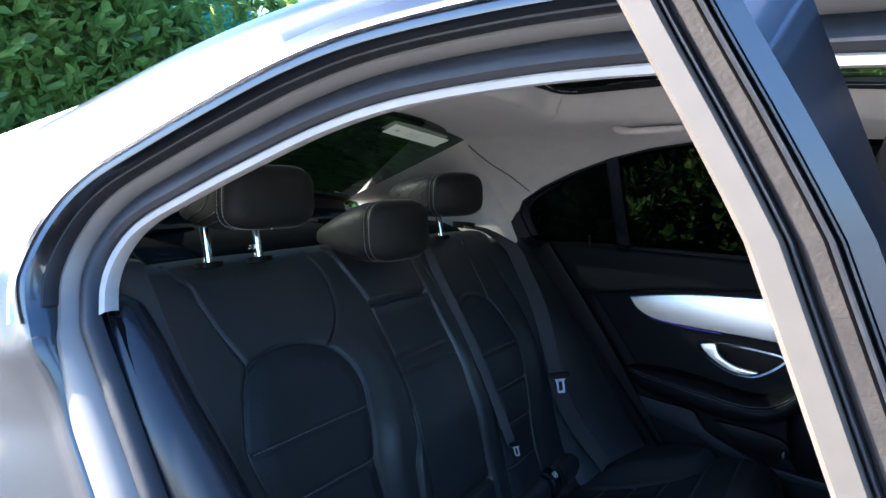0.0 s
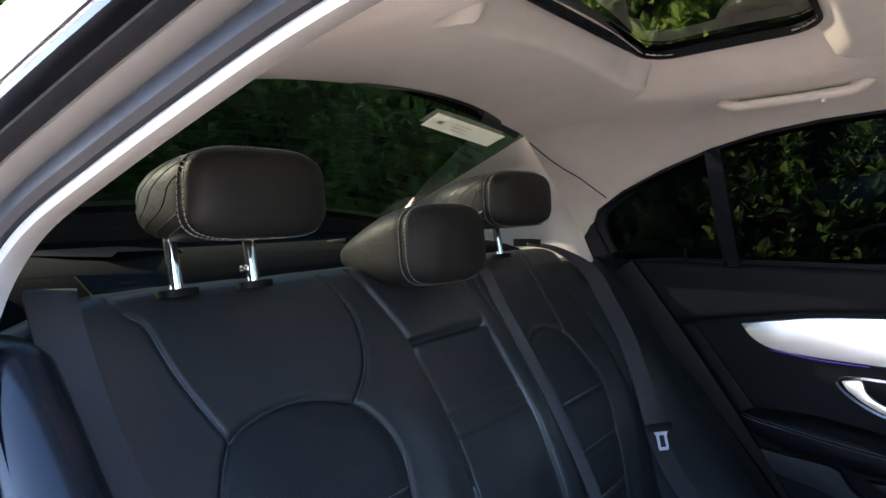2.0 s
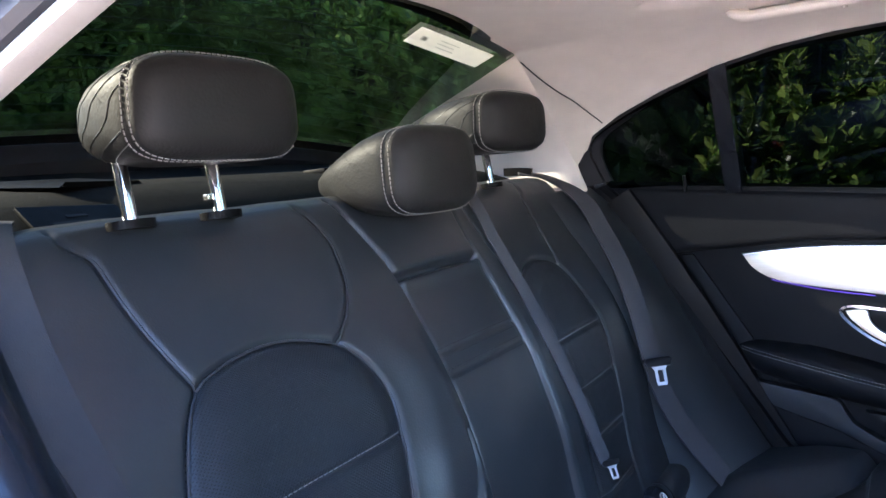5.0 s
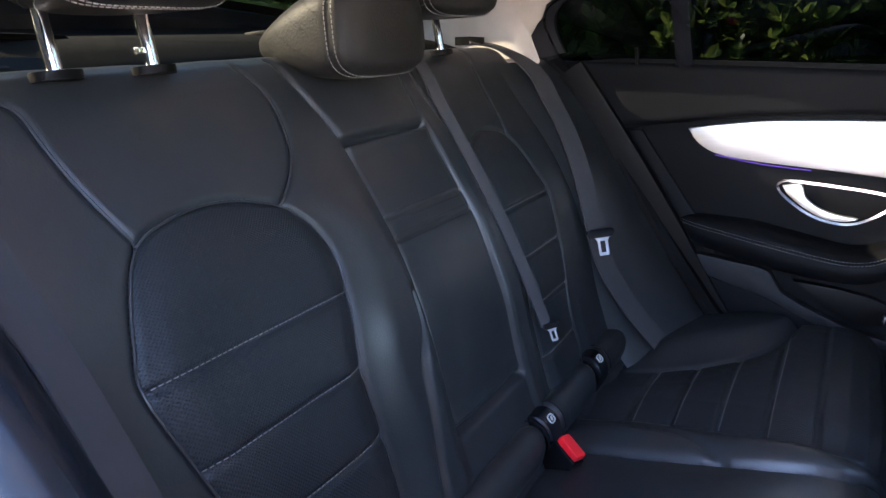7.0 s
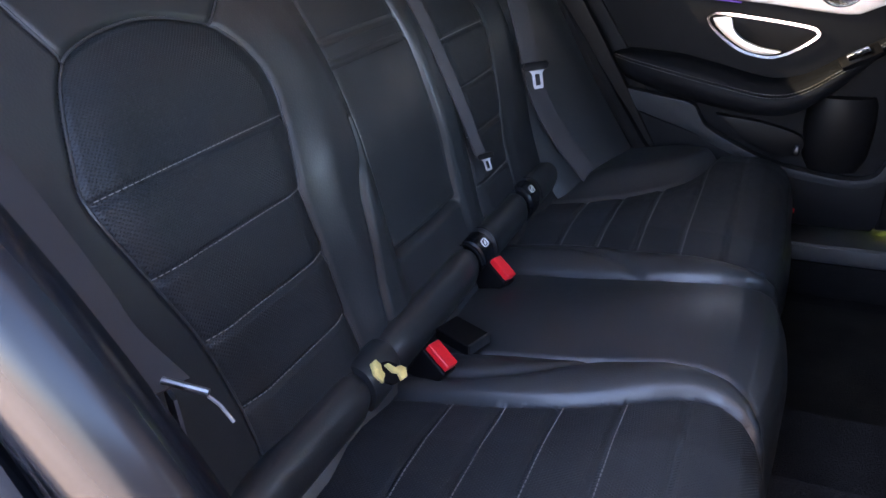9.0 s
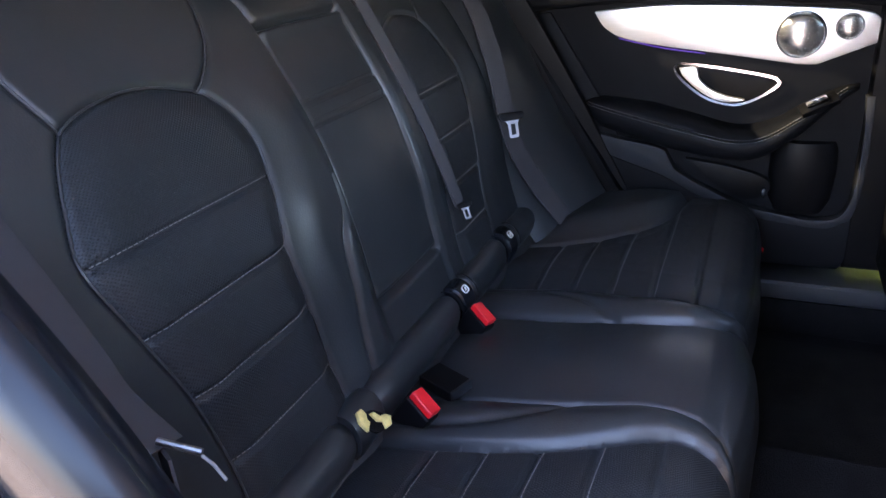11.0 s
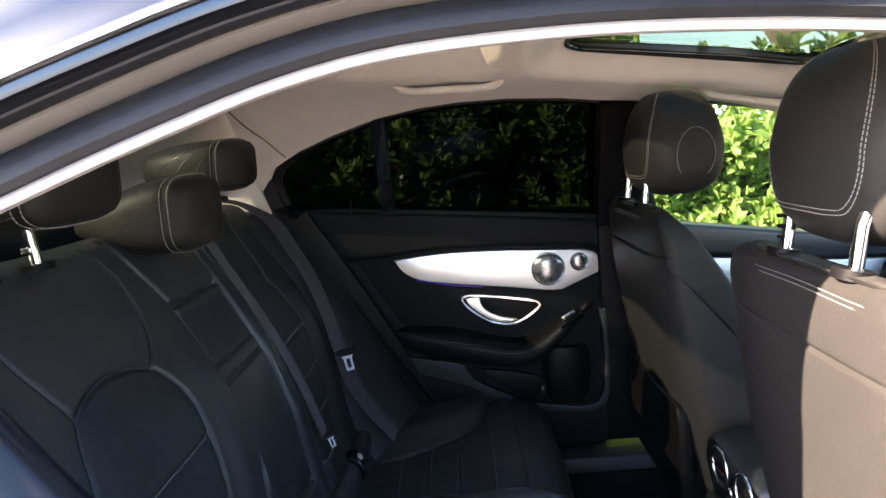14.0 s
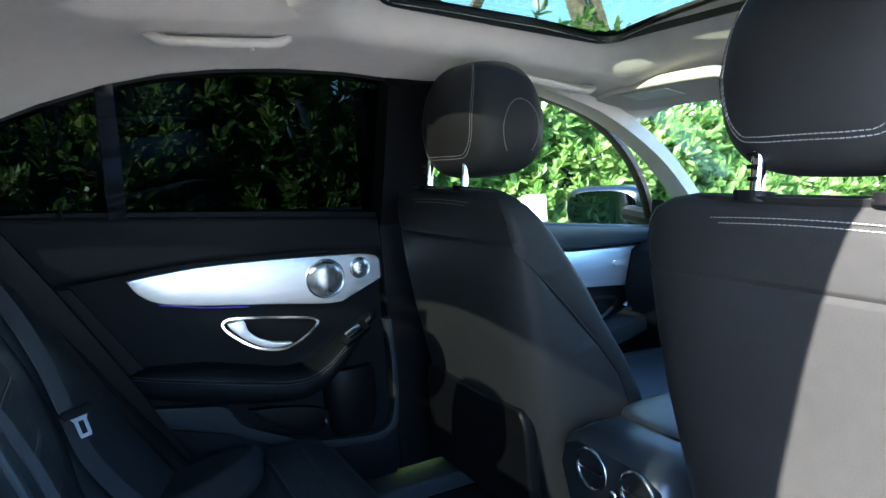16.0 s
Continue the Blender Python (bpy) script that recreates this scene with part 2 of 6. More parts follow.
def catmull(pts, n):
    """A smooth curve through pts, n points a span."""
    p = [Vector(q) for q in pts]
    p = [2 * p[0] - p[1]] + p + [2 * p[-1] - p[-2]]
    out = []
    for i in range(1, len(p) - 2):
        a, b, c, d = p[i - 1:i + 3]
        for k in range(n):
            t = k / n
            out.append(0.5 * (2 * b + (c - a) * t + (2 * a - 5 * b + 4 * c - d) * t * t + (3 * b - a - 3 * c + d) * t ** 3))
    return out + [p[-2]]


def sheet(rows):
    """A grid of faces over rows of points."""
    w = len(rows[0])
    v = [q for r in rows for q in r]
    f = [(i * w + j, i * w + j + 1, (i + 1) * w + j + 1, (i + 1) * w + j) for i in range(len(rows) - 1) for j in range(w - 1)]
    return v, f


def loft(rings, closed=True):
    """A closed skin over rings of points, with capped ends."""
    w = len(rings[0])
    v = [q for r in rings for q in r]
    f = [(i * w + j, i * w + (j + 1) % w, (i + 1) * w + (j + 1) % w, (i + 1) * w + j) for i in range(len(rings) - 1) for j in range(w)]
    if closed:
        f += [tuple(range(w))[::-1], tuple(range((len(rings) - 1) * w, len(rings) * w))]
    return v, f


def sweep(path, prof, up=(0, 0, 1), closed=True, roll=None):
    """Sweeps the outline prof (side, up) along path."""
    path, up = [Vector(p) for p in path], Vector(up)
    rings = []
    for i, p in enumerate(path):
        t = (path[min(i + 1, len(path) - 1)] - path[max(i - 1, 0)]).normalized()
        s = t.cross(up).normalized()
        u = s.cross(t)
        rings.append([p + s * a + u * b for a, b in prof])
    return loft(rings, closed) if closed else sheet(rings)


def circle(r, n=12, sx=1.0):
    return [(r * sx * math.cos(2 * math.pi * k / n), r * math.sin(2 * math.pi * k / n)) for k in range(n)]


def tube(path, r, n=10, up=(0.1, 0.2, 1)):
    return sweep(path, circle(r, n), up)


def join(*geos):
    v, f = [], []
    for a, b in geos:
        k = len(v)
        v += list(a)
        f += [tuple(i + k for i in q) for q in b]
    return v, f


def slab(poly, axis, a, b, bevel=0.004, seg=2):
    """The outline poly in the two other axes, thickened along axis from a to b, with rounded edges."""
    k = "xyz".index(axis)
    bm = bmesh.new()
    vs = []
    for p in poly:
        q = list(p)
        q.insert(k, a)
        vs.append(bm.verts.new(q))
    face = bm.faces.new(vs)
    r = bmesh.ops.extrude_face_region(bm, geom=[face])
    d = [0, 0, 0]
    d[k] = b - a
    bmesh.ops.translate(bm, verts=[g for g in r["geom"] if isinstance(g, bmesh.types.BMVert)], vec=d)
    if bevel:
        bmesh.ops.recalc_face_normals(bm, faces=bm.faces)
        caps = [f for f in bm.faces if abs(f.normal[k]) > 0.9]
        edges = {e for f in caps for e in f.edges}
        bmesh.ops.bevel(bm, geom=list(edges), offset=bevel, segments=seg, profile=0.6, affect="EDGES", clamp_overlap=True)
    return bm


def block(x0, x1, y0, y1, z0, z1, bevel=0.004, seg=2):
    bm = bmesh.new()
    bmesh.ops.create_cube(bm, size=1)
    for v in bm.verts:
        v.co = Vector(((x0 + x1) / 2 + v.co.x * (x1 - x0), (y0 + y1) / 2 + v.co.y * (y1 - y0), (z0 + z1) / 2 + v.co.z * (z1 - z0)))
    if bevel:
        bmesh.ops.bevel(bm, geom=bm.edges[:], offset=bevel, segments=seg, profile=0.6, affect="EDGES", clamp_overlap=True)
    return bm


def turned(geo, m):
    if isinstance(geo, bmesh.types.BMesh):
        bmesh.ops.transform(geo, matrix=m, verts=geo.verts)
        return geo
    return [m @ Vector(v) for v in geo[0]], geo[1]


def flip(geo):
    """Mirrors in the car's middle plane."""
    return [Vector((v[0], -v[1], v[2])) for v in geo[0]], [q[::-1] for q in geo[1]]


def stitch(path, step=0.0065, length=0.0042, r=0.0007):
    """Thread stitches along a path of points."""
    p = [Vector(q) for q in path]
    v, f = [], []
    carry = 0.0
    for a, b in zip(p, p[1:]):
        d = b - a
        n = d.length
        if n < 1e-6:
            continue
        d /= n
        s = d.cross(Vector((0.3, 0.5, 0.8))).normalized()
        u = d.cross(s)
        while carry < n:
            c = a + d * carry
            k = len(v)
            for e in (-length / 2, length / 2):
                for q in (s, u, -s, -u):
                    v.append(c + d * e + q * r)
            f += [(k, k + 1, k + 5, k + 4), (k + 1, k + 2, k + 6, k + 5), (k + 2, k + 3, k + 7, k + 6), (k + 3, k, k + 4, k + 7), (k, k + 3, k + 2, k + 1), (k + 4, k + 5, k + 6, k + 7)]
            carry += step
        carry -= n
    return v, f


def smoothstep(x, a, b):
    t = np.clip((x - a) / (b - a), 0, 1)
    return t * t * (3 - 2 * t)


def seg_dist(px, py, line):
    """Distance of points to a polyline."""
    best = np.full(np.shape(px), 9.0)
    for (ax, ay), (bx, by) in zip(line, line[1:]):
        dx, dy = bx - ax, by - ay
        t = np.clip(((px - ax) * dx + (py - ay) * dy) / (dx * dx + dy * dy + 1e-12), 0, 1)
        best = np.minimum(best, np.hypot(px - ax - t * dx, py - ay - t * dy))
    return best


def inside(px, py, poly):
    r = np.zeros(np.shape(px), bool)
    for (ax, ay), (bx, by) in zip(poly, poly[1:] + poly[:1]):
        hit = ((ay > py) != (by > py)) & (px < (bx - ax) * (py - ay) / (by - ay + 1e-12) + ax)
        r ^= hit
    return r


def curve2(pts, n=6):
    return [(p.x, p.y) for p in catmull([(a, b, 0) for a, b in pts], n)]


def superball(c, a, b, h, e1=0.5, e2=0.5, nu=40, nv=24, warp=None):
    """A cushion-like rounded block of half sizes a, b, h."""
    sg = lambda x, e: math.copysign(abs(x) ** e, x)
    rows = []
    for i in range(nv + 1):
        ph = -math.pi / 2 + math.pi * i / nv
        r = []
        for j in range(nu):
            th = 2 * math.pi * j / nu
            q = Vector((a * sg(math.cos(ph), e1) * sg(math.cos(th), e2), b * sg(math.cos(ph), e1) * sg(math.sin(th), e2), h * sg(math.sin(ph), e1)))
            r.append(Vector(c) + (warp(q) if warp else q))
        rows.append(r)
    return loft(rows, False)


# ---- car body ----
ARCH = catmull([(0.60, 0, 0.33), (0.52, 0, 0.42), (0.44, 0, 0.56), (0.36, 0, 0.72), (0.285, 0, 0.86), (0.225, 0, 0.965), (0.178, 0, 1.045), (0.160, 0, 1.085), (0.166, 0, 1.120),
                (0.194, 0, 1.148), (0.26, 0, 1.176), (0.342, 0, 1.206), (0.43, 0, 1.234), (0.52, 0, 1.250), (0.65, 0, 1.254), (0.77, 0, 1.248), (0.86, 0, 1.239), (1.0, 0, 1.222)], 8)


def side_y(z):
    """Half width of the body's inner opening at height z."""
    return 0.648 - 0.45 * (z - 1.05) if z > 1.05 else 0.648 + 0.06 * (1.05 - z)


def opening(n_w, sign, z_from=0.0, z_to=9.0, x_max=9):
    """A ribbon along the door opening; n_w(nz, z) gives rows of (out from the opening, out of the car)."""
    rows = []
    for i, p in enumerate(ARCH):
        if not z_from <= p.z <= z_to or p.x > x_max:
            continue
        t = (ARCH[min(i + 1, len(ARCH) - 1)] - ARCH[max(i - 1, 0)]).normalized()
        nx, nz = -t.z, t.x
        slope = -0.45 if p.z > 1.05 else -0.06
        r = []
        for n, w in n_w(nz, p.z):
            y = side_y(p.z) + slope * n * max(0, nz) * 0.8 + w
            r.append(Vector((p.x + n * nx, sign * y, p.z + n * nz)))
        rows.append(r)
    return sheet(rows)


car_body = thing("car_body", "silver-blue saloon car body, its rear door open", "car body", kind="structure")


R_KEYS = [(-1.15, 0.84, 0.30), (-1.20, 0.86, 0.42), (-1.20, 0.87, 0.55), (-1.19, 0.875, 0.68), (-1.16, 0.87, 0.82), (-1.10, 0.83, 0.94), (-0.98, 0.74, 1.01), (-0.76, 0.70, 1.06), (-0.48, 0.655, 1.155),
          (-0.22, 0.605, 1.238), (0.0, 0.552, 1.300), (0.15, 0.495, 1.348), (0.3, 0.475, 1.372), (0.42, 0.47, 1.378), (0.6, 0.48, 1.376), (0.75, 0.48, 1.37), (0.86, 0.48, 1.36), (1.05, 0.48, 1.34)]


JAMB_EXTRA = 0.032


def skin(sign):
    """The painted side: from the door gap over the rail to the roof's edge, and back over the wing."""
    rows = []
    ends = catmull(R_KEYS, 8)
    for i, p in enumerate(ARCH):
        t = (ARCH[min(i + 1, len(ARCH) - 1)] - ARCH[max(i - 1, 0)]).normalized()
        nx, nz = -t.z, t.x
        k = max(0.0, nz) ** 1.5
        slope = -0.36 if p.z > 1.05 else -0.05
        r = []
        flat = 0.10 + 0.90 * float(smoothstep(p.z, 0.98, 1.10))
        for n, w in ((0.046, 0.035), (0.049, 0.062), (0.052, 0.070), (0.060, 0.074), (0.072, 0.073), (0.084, 0.069 + 0.01 * (1 - k))):
            w = 0.035 + (w - 0.035) * flat
            n += JAMB_EXTRA * (1 - float(smoothstep(p.z, 0.96, 1.08)))
            r.append(Vector((p.x + n * nx, side_y(p.z) + slope * n * max(0, nz) + w, p.z + n * nz)))
        o, e = r[-1], ends[i]
        c = Vector((o.x * 0.5 + e.x * 0.5, o.y + 0.012 + (0.03 + 0.8 * max(0.0, e.y - o.y)) * (1 - k), o.z * 0.3 + e.z * 0.7 + 0.012 * k))
        for a in np.linspace(0.08, 1, 12):
            r.append(o * (1 - a) ** 2 + c * 2 * a * (1 - a) + e * a * a)
        rows.append([Vector((q.x, sign * q.y, q.z)) for q in r])
    v, f = sheet(rows)
    return v, [q for q in f if math.hypot(v[q[0]].x + 0.32, v[q[0]].z - 0.32) > 0.36]


for sg in (-1, 1):
    part("side_panel", skin(sg), PAINT, car_body, "silver-blue painted side panel and roof rail")
low = lambda z: JAMB_EXTRA * (1 - float(smoothstep(z, 0.96, 1.08)))
part("door_jamb", opening(lambda nz, z: [(0.030, 0.004), (0.034, 0.014), (0.037 + 0.2 * low(z), 0.026), (0.041 + 0.6 * low(z), 0.034), (0.0465 + low(z), 0.035)], -1), JAMB, car_body, "painted door jamb")
part("drip_moulding", opening(lambda nz, z: [(0.060, 0.076), (0.062, 0.080), (0.066, 0.0805), (0.069, 0.077)], -1, 1.07), SATIN, car_body, "bright drip moulding")
part("outer_seal", opening(lambda nz, z: [(0.0455, 0.030), (0.043, 0.040), (0.046, 0.052), (0.052, 0.055), (0.055, 0.050)], -1, 1.075), RUBBER, car_body, "black outer seal")
tagged(part("door_seal", opening(lambda nz, z: [(0.006 + 0.0145 + 0.015 * math.cos(a), 0.006 + 0.016 * math.sin(a)) for a in np.linspace(-2.6, 3.2, 12)], -1), RUBBER),
                     "black rubber door seal round the open doorway", "door seal", kind="structure")
edge_strip = tagged(part("edge_strip", opening(lambda nz, z: [(-0.001, -0.012), (-0.003, 0.0), (-0.002, 0.006), (0.004, 0.009), (0.008, 0.008)], -1, 1.046), EDGING),
                    "pale grey edge strip along the doorway", "trim", kind="structure")

# roof skin
ZC_X = [-0.5, -0.2, 0.09, 0.3, 0.5, 0.7, 0.9, 1.1, 1.3, 1.5]
ZC_Z = [1.19, 1.285, 1.345, 1.343, 1.340, 1.332, 1.308, 1.281, 1.243, 1.20]


def zc(x):
    return np.interp(x, ZC_X, ZC_Z)


HOLES = [(0.372, 0.618, 0.245), (0.775, 1.255, 0.30)]


def hole_sdf(x, y, h, grow=0.0, r=0.05):
    cx, hx, hy = (h[0] + h[1]) / 2, (h[1] - h[0]) / 2 + grow, h[2] + grow
    qx, qy = np.abs(x - cx) - hx + r, np.abs(y) - hy + r
    return np.hypot(np.maximum(qx, 0), np.maximum(qy, 0)) + np.minimum(np.maximum(qx, qy), 0) - r


def cut_grid(xs, ys, zf, cut):
    X, Y = np.meshgrid(xs, ys, indexing="ij")
    Z = zf(X, Y)
    w = len(ys)
    v = np.stack([X, Y, Z], -1).reshape(-1, 3)
    cx, cy = (X[:-1, :-1] + X[1:, 1:]) / 2, (Y[:-1, :-1] + Y[1:, 1:]) / 2
    keep = ~cut(cx, cy)
    f = [(i * w + j, (i + 1) * w + j, (i + 1) * w + j + 1, i * w + j + 1) for i in range(len(xs) - 1) for j in range(w - 1) if keep[i, j]]
    return v.tolist(), f


roof_cut = lambda x, y: (hole_sdf(x, y, HOLES[0]) < 0) | (hole_sdf(x, y, HOLES[1]) < 0)
part("roof_skin", cut_grid(np.linspace(0.08, 1.55, 90), np.linspace(-0.485, 0.485, 80), lambda x, y: zc(x) + 0.056 - 0.22 * y * y, roof_cut), PAINT, car_body, "painted roof")
# the rear pane takes the copy whose tint carries the shaded view
for (x0, x1, hy), glass_mat in zip(HOLES, (ROOFGLASS_SHADED, ROOFGLASS)):
    g = cut_grid(np.linspace(x0 - 0.03, x1 + 0.03, 14), np.linspace(-hy - 0.03, hy + 0.03, 14), lambda x, y: zc(x) + 0.049 - 0.22 * y * y, lambda x, y: x > 9)
    part("sunroof_glass", g, glass_mat, car_body, "green-tinted sunroof glass")

# headlining with the two sunroof openings
EDGE_X = [0.085, 0.109, 0.128, 0.19, 0.28, 0.381, 0.477, 0.569, 0.683, 0.804, 0.891, 1.0, 1.15, 1.30, 1.43, 1.55]
EDGE_Z = [1.085, 1.129, 1.160, 1.192, 1.224, 1.251, 1.266, 1.272, 1.271, 1.262, 1.250, 1.240, 1.227, 1.199, 1.162, 1.115]


def liner_point(x, s):
    """s from -1 to 1 across the car."""
    a = abs(s)
    ze = float(np.interp(x, EDGE_X, EDGE_Z))
    ye = side_y(ze) - 0.012
    z0 = float(zc(x))
    y1 = 0.36
    if a < 0.7:
        y = y1 * a / 0.7
        z = z0 - 0.26 * y * y
    else:
        t = (a - 0.7) / 0.3
        p0 = (y1, z0 - 0.26 * y1 * y1)
        c = (min(ye, 0.49), 0.5 * (p0[1] + ze) + 0.012) if s > 0 else (0.50, z0 - 0.030)
        y = (1 - t) ** 2 * p0[0] + 2 * t * (1 - t) * c[0] + t * t * ye
        z = (1 - t) ** 2 * p0[1] + 2 * t * (1 - t) * c[1] + t * t * ze
    lift = 0.0
    for h, g in zip(HOLES, (0.085, 0.09)):
        cx = (h[0] + h[1]) / 2
        d = float(hole_sdf(x, y, (h[0], h[1], h[2]), 0.0))
        dy = abs(y) - h[2]
        width = 0.035 if h is HOLES[0] and abs(x - cx) - (h[1] - h[0]) / 2 > dy else g
        lift = max(lift, 0.042 * float(smoothstep(-d, -width, -0.002)))
    return Vector((x, math.copysign(y, s), z + lift))


xs = np.concatenate([np.linspace(0.085, 0.72, 90), np.linspace(0.73, 1.55, 80)])
ss = np.linspace(-1, 1, 141)
rows = [[liner_point(x, s) for s in ss] for x in xs]
rows = [r + [r[-1] + Vector((0, 0.02, 0.004)), r[-1] + Vector((0, 0.06, 0.008))] for r in rows]
lv, lf = sheet(rows)
keep = []
for q in lf:
    c = (lv[q[0]] + lv[q[2]]) / 2
    if not any(hole_sdf(c.x, c.y, h, -0.004) < 0 for h in HOLES):
        keep.append(q)
ceiling = tagged(part("ceiling", (lv, keep), LINER, smooth=50), "beige woven headlining with two sunroof openings", "headlining", kind="structure")
for h in HOLES:
    cx, hx, hy, r = (h[0] + h[1]) / 2, (h[1] - h[0]) / 2, h[2], 0.05
    ring = []
    for k in range(48):
        a = 2 * math.pi * k / 48
        sx, sy = math.copysign(1, math.cos(a)), math.copysign(1, math.sin(a))
        ring.append((cx + sx * (hx - r) + r * math.cos(a), sy * (hy - r) + r * math.sin(a)))
    ring.append(ring[0])
    p3 = [(x, y, float(zc(x)) - 0.26 * y * y + 0.041) for x, y in ring]
    fr = part("sunroof_frame", sweep(p3, [(-0.003, -0.003), (0.003, -0.003), (0.003, 0.009), (-0.003, 0.009)]), HARD, ceiling, "black sunroof frame and seal")

# rear pillars, shelf and rear window
REAR_TOP = [(0.085, 0.379, 1.314), (-0.02, 0.415, 1.288), (-0.14, 0.452, 1.258), (-0.28, 0.49, 1.222), (-0.42, 0.525, 1.185)]
REAR_LOW = [(0.085, 0.612, 1.085), (0.102, 0.600, 1.05), (0.06, 0.575, 1.062), (-0.10, 0.585, 1.075), (-0.42, 0.60, 1.12)]
top, low = catmull(REAR_TOP, 8), catmull(REAR_LOW, 8)
for sg in (1, -1):
    rows = []
    for a, b in zip(top, low):
        r = []
        for k in range(13):
            t = k / 12
            q = a.lerp(b, t) + Vector((0.0, 0.035, 0.025)) * math.sin(math.pi * t)
            r.append(Vector((q.x, sg * q.y - (0.15 * (1 - t) + 0.03 if sg < 0 else 0), q.z)))
        rows.append(r)
    pil = tagged(part("rear_pillar_trim", sheet(rows), PILLAR), "beige pillar trim beside the rear window", "pillar trim", kind="structure")
    seam = [liner_point(x, sg * s) + Vector((0, 0, -0.001)) for x, s in zip(np.linspace(0.088, 0.158, 14), np.linspace(0.72, 0.985, 14))]
    part("seam", tube(seam, 0.0012, 6), GREYP, pil)
    if sg > 0:
        part("belt_slot", sweep([(0.04, sg * 0.478, 1.100), (0.013, sg * 0.475, 1.104), (-0.02, sg * 0.478, 1.106)], [(-0.004, -0.008), (0.004, -0.008), (0.005, 0.0), (0.004, 0.008), (-0.004, 0.008)]), HARD, pil, "black belt slot")
rows = []
for i in range(17):
    t = i / 16
    a = top[int(round(t * (len(top) - 1)))]
    rows.append([Vector((a.x + 0.03 * math.cos(math.pi * s / 2), a.y * s - 0.05 * (1 - s) - 0.05 * max(0.0, -s), a.z + 0.034 * math.cos(math.pi * s / 2))) for s in np.linspace(-1, 1, 21)])
rear_window = tagged(part("window_rear", sheet(rows), REARGLASS), "dark tinted rear window", "window", kind="structure")
part("window_band", sheet([[q + Vector((-0.004, 0, 0.002)) for q in r] for r in rows[:2]]), PIANO, rear_window, "black printed border")
part("window_band", sheet([[q + Vector((0.004, 0, -0.003)) for q in r] for r in rows[-2:]]), RUBBER, rear_window, "black printed border")
for k in range(3, 15):
    i = int(k * 14 / 15) + 1
    t = i / 16
    part("heating_wire", tube([q + Vector((0.001, 0, -0.0015)) for q in rows[i][1:-1]], 0.0004, 4), HARD, rear_window)
part("window_foot", sheet([[q + Vector((0.0, 0, 0.002)) for q in rows[-1]], [Vector((q.x + 0.01, q.y, q.z - 0.03)) for q in rows[-1]], [Vector((q.x - 0.02, q.y, 1.10)) for q in rows[-1]]]), RUBBER, rear_window, "black lower window trim")
# sticker on the glass
STK = [Vector((0.063, 0.110, 1.331)), Vector((0.057, 0.337, 1.312)), Vector((0.009, 0.348, 1.301)), Vector((0.020, 0.118, 1.320))]
stv = [p + Vector((0.004, -0.006, -0.0025)) for p in STK]
sticker = tagged(part("window_sticker", (stv + [p + Vector((0, 0, -0.0006)) for p in stv], [(0, 1, 2, 3), (7, 6, 5, 4), (0, 4, 5, 1), (1, 5, 6, 2), (2, 6, 7, 3), (3, 7, 4, 0)]), STICKER, smooth=0),
                 "white printed sticker on the rear window", "sticker")
for (u0, u1, v0, v1) in ((0.30, 0.55, 0.25, 0.30), (0.30, 0.52, 0.45, 0.50), (0.32, 0.56, 0.66, 0.71), (0.10, 0.17, 0.35, 0.6)):
    pt = lambda u, v: (stv[0].lerp(stv[1], u)).lerp(stv[3].lerp(stv[2], u), v) + Vector((0, 0, -0.0012))
    part("print_bar", ([pt(u0, v0), pt(u1, v0), pt(u1, v1), pt(u0, v1)], [(0, 1, 2, 3)]), GREYPRINT, sticker, smooth=0)
shelf = tagged(part("rear_shelf", sheet([[Vector((x, y, z - 0.02 * (abs(y) / 0.6) ** 4)) for y in np.linspace(-0.60, 0.60, 25)] for x, z in ((0.02, 1.040), (0.0, 1.062), (-0.03, 1.084), (-0.07, 1.112), (-0.12, 1.130), (-0.20, 1.140), (-0.30, 1.150), (-0.44, 1.178), (-0.46, 1.19))]), SHELF),
               "black parcel shelf behind the rear seat", "parcel shelf", kind="structure")
for sg in (-1, 1):
    part("shelf_speaker", sweep([(-0.13, sg * 0.31, 1.131), (-0.19, sg * 0.33, 1.138), (-0.26, sg * 0.33, 1.145)], [(-0.07, 0), (0.07, 0), (0.06, 0.006), (-0.06, 0.006)]), HARD, shelf, "speaker grille in the shelf")
part("shelf_end", slab([(0.045, 1.02), (0.045, 1.055), (-0.08, 1.122), (-0.25, 1.155), (-0.42, 1.185), (-0.42, 1.02)], "y", -0.655, -0.565, 0.02, 3), HARD, shelf, "black side end of the shelf")
part("shelf_label", turned(slab([(-0.030, -0.05), (0.030, -0.05), (0.022, 0.05), (-0.022, 0.05)], "z", -0.001, 0.003, 0.001), pose(-0.035, -0.40, 1.092, 0, 35, 0)), HARD, shelf, "dark anchor cover", smooth=0)
for bx, b0, b1 in ((0.006, -0.030, 0.028), (-0.006, -0.012, 0.010)):
    part("print_bar", turned(slab([(bx - 0.0025, b0), (bx + 0.0025, b0), (bx + 0.0025, b1), (bx - 0.0025, b1)], "z", 0.003, 0.0036, 0), pose(-0.035, -0.40, 1.092, 0, 35, 0)), GREYP, shelf, smooth=0)
part("brake_lamp", block(-0.17, -0.12, 0.06, 0.16, 1.128, 1.140, 0.004), HARD, shelf, "black shelf cover")
trunk = part("boot_lid", slab([(-0.47, 1.08), (-1.0, 1.02), (-1.15, 0.97), (-1.17, 0.55), (-0.47, 0.55)], "y", -0.62, 0.62, 0.03, 3), PAINT, car_body, "painted boot lid")
part("under_seat_wall", block(-0.02, 0.06, -0.70, 0.70, 0.3, 1.055, 0.01), HARD, car_body)

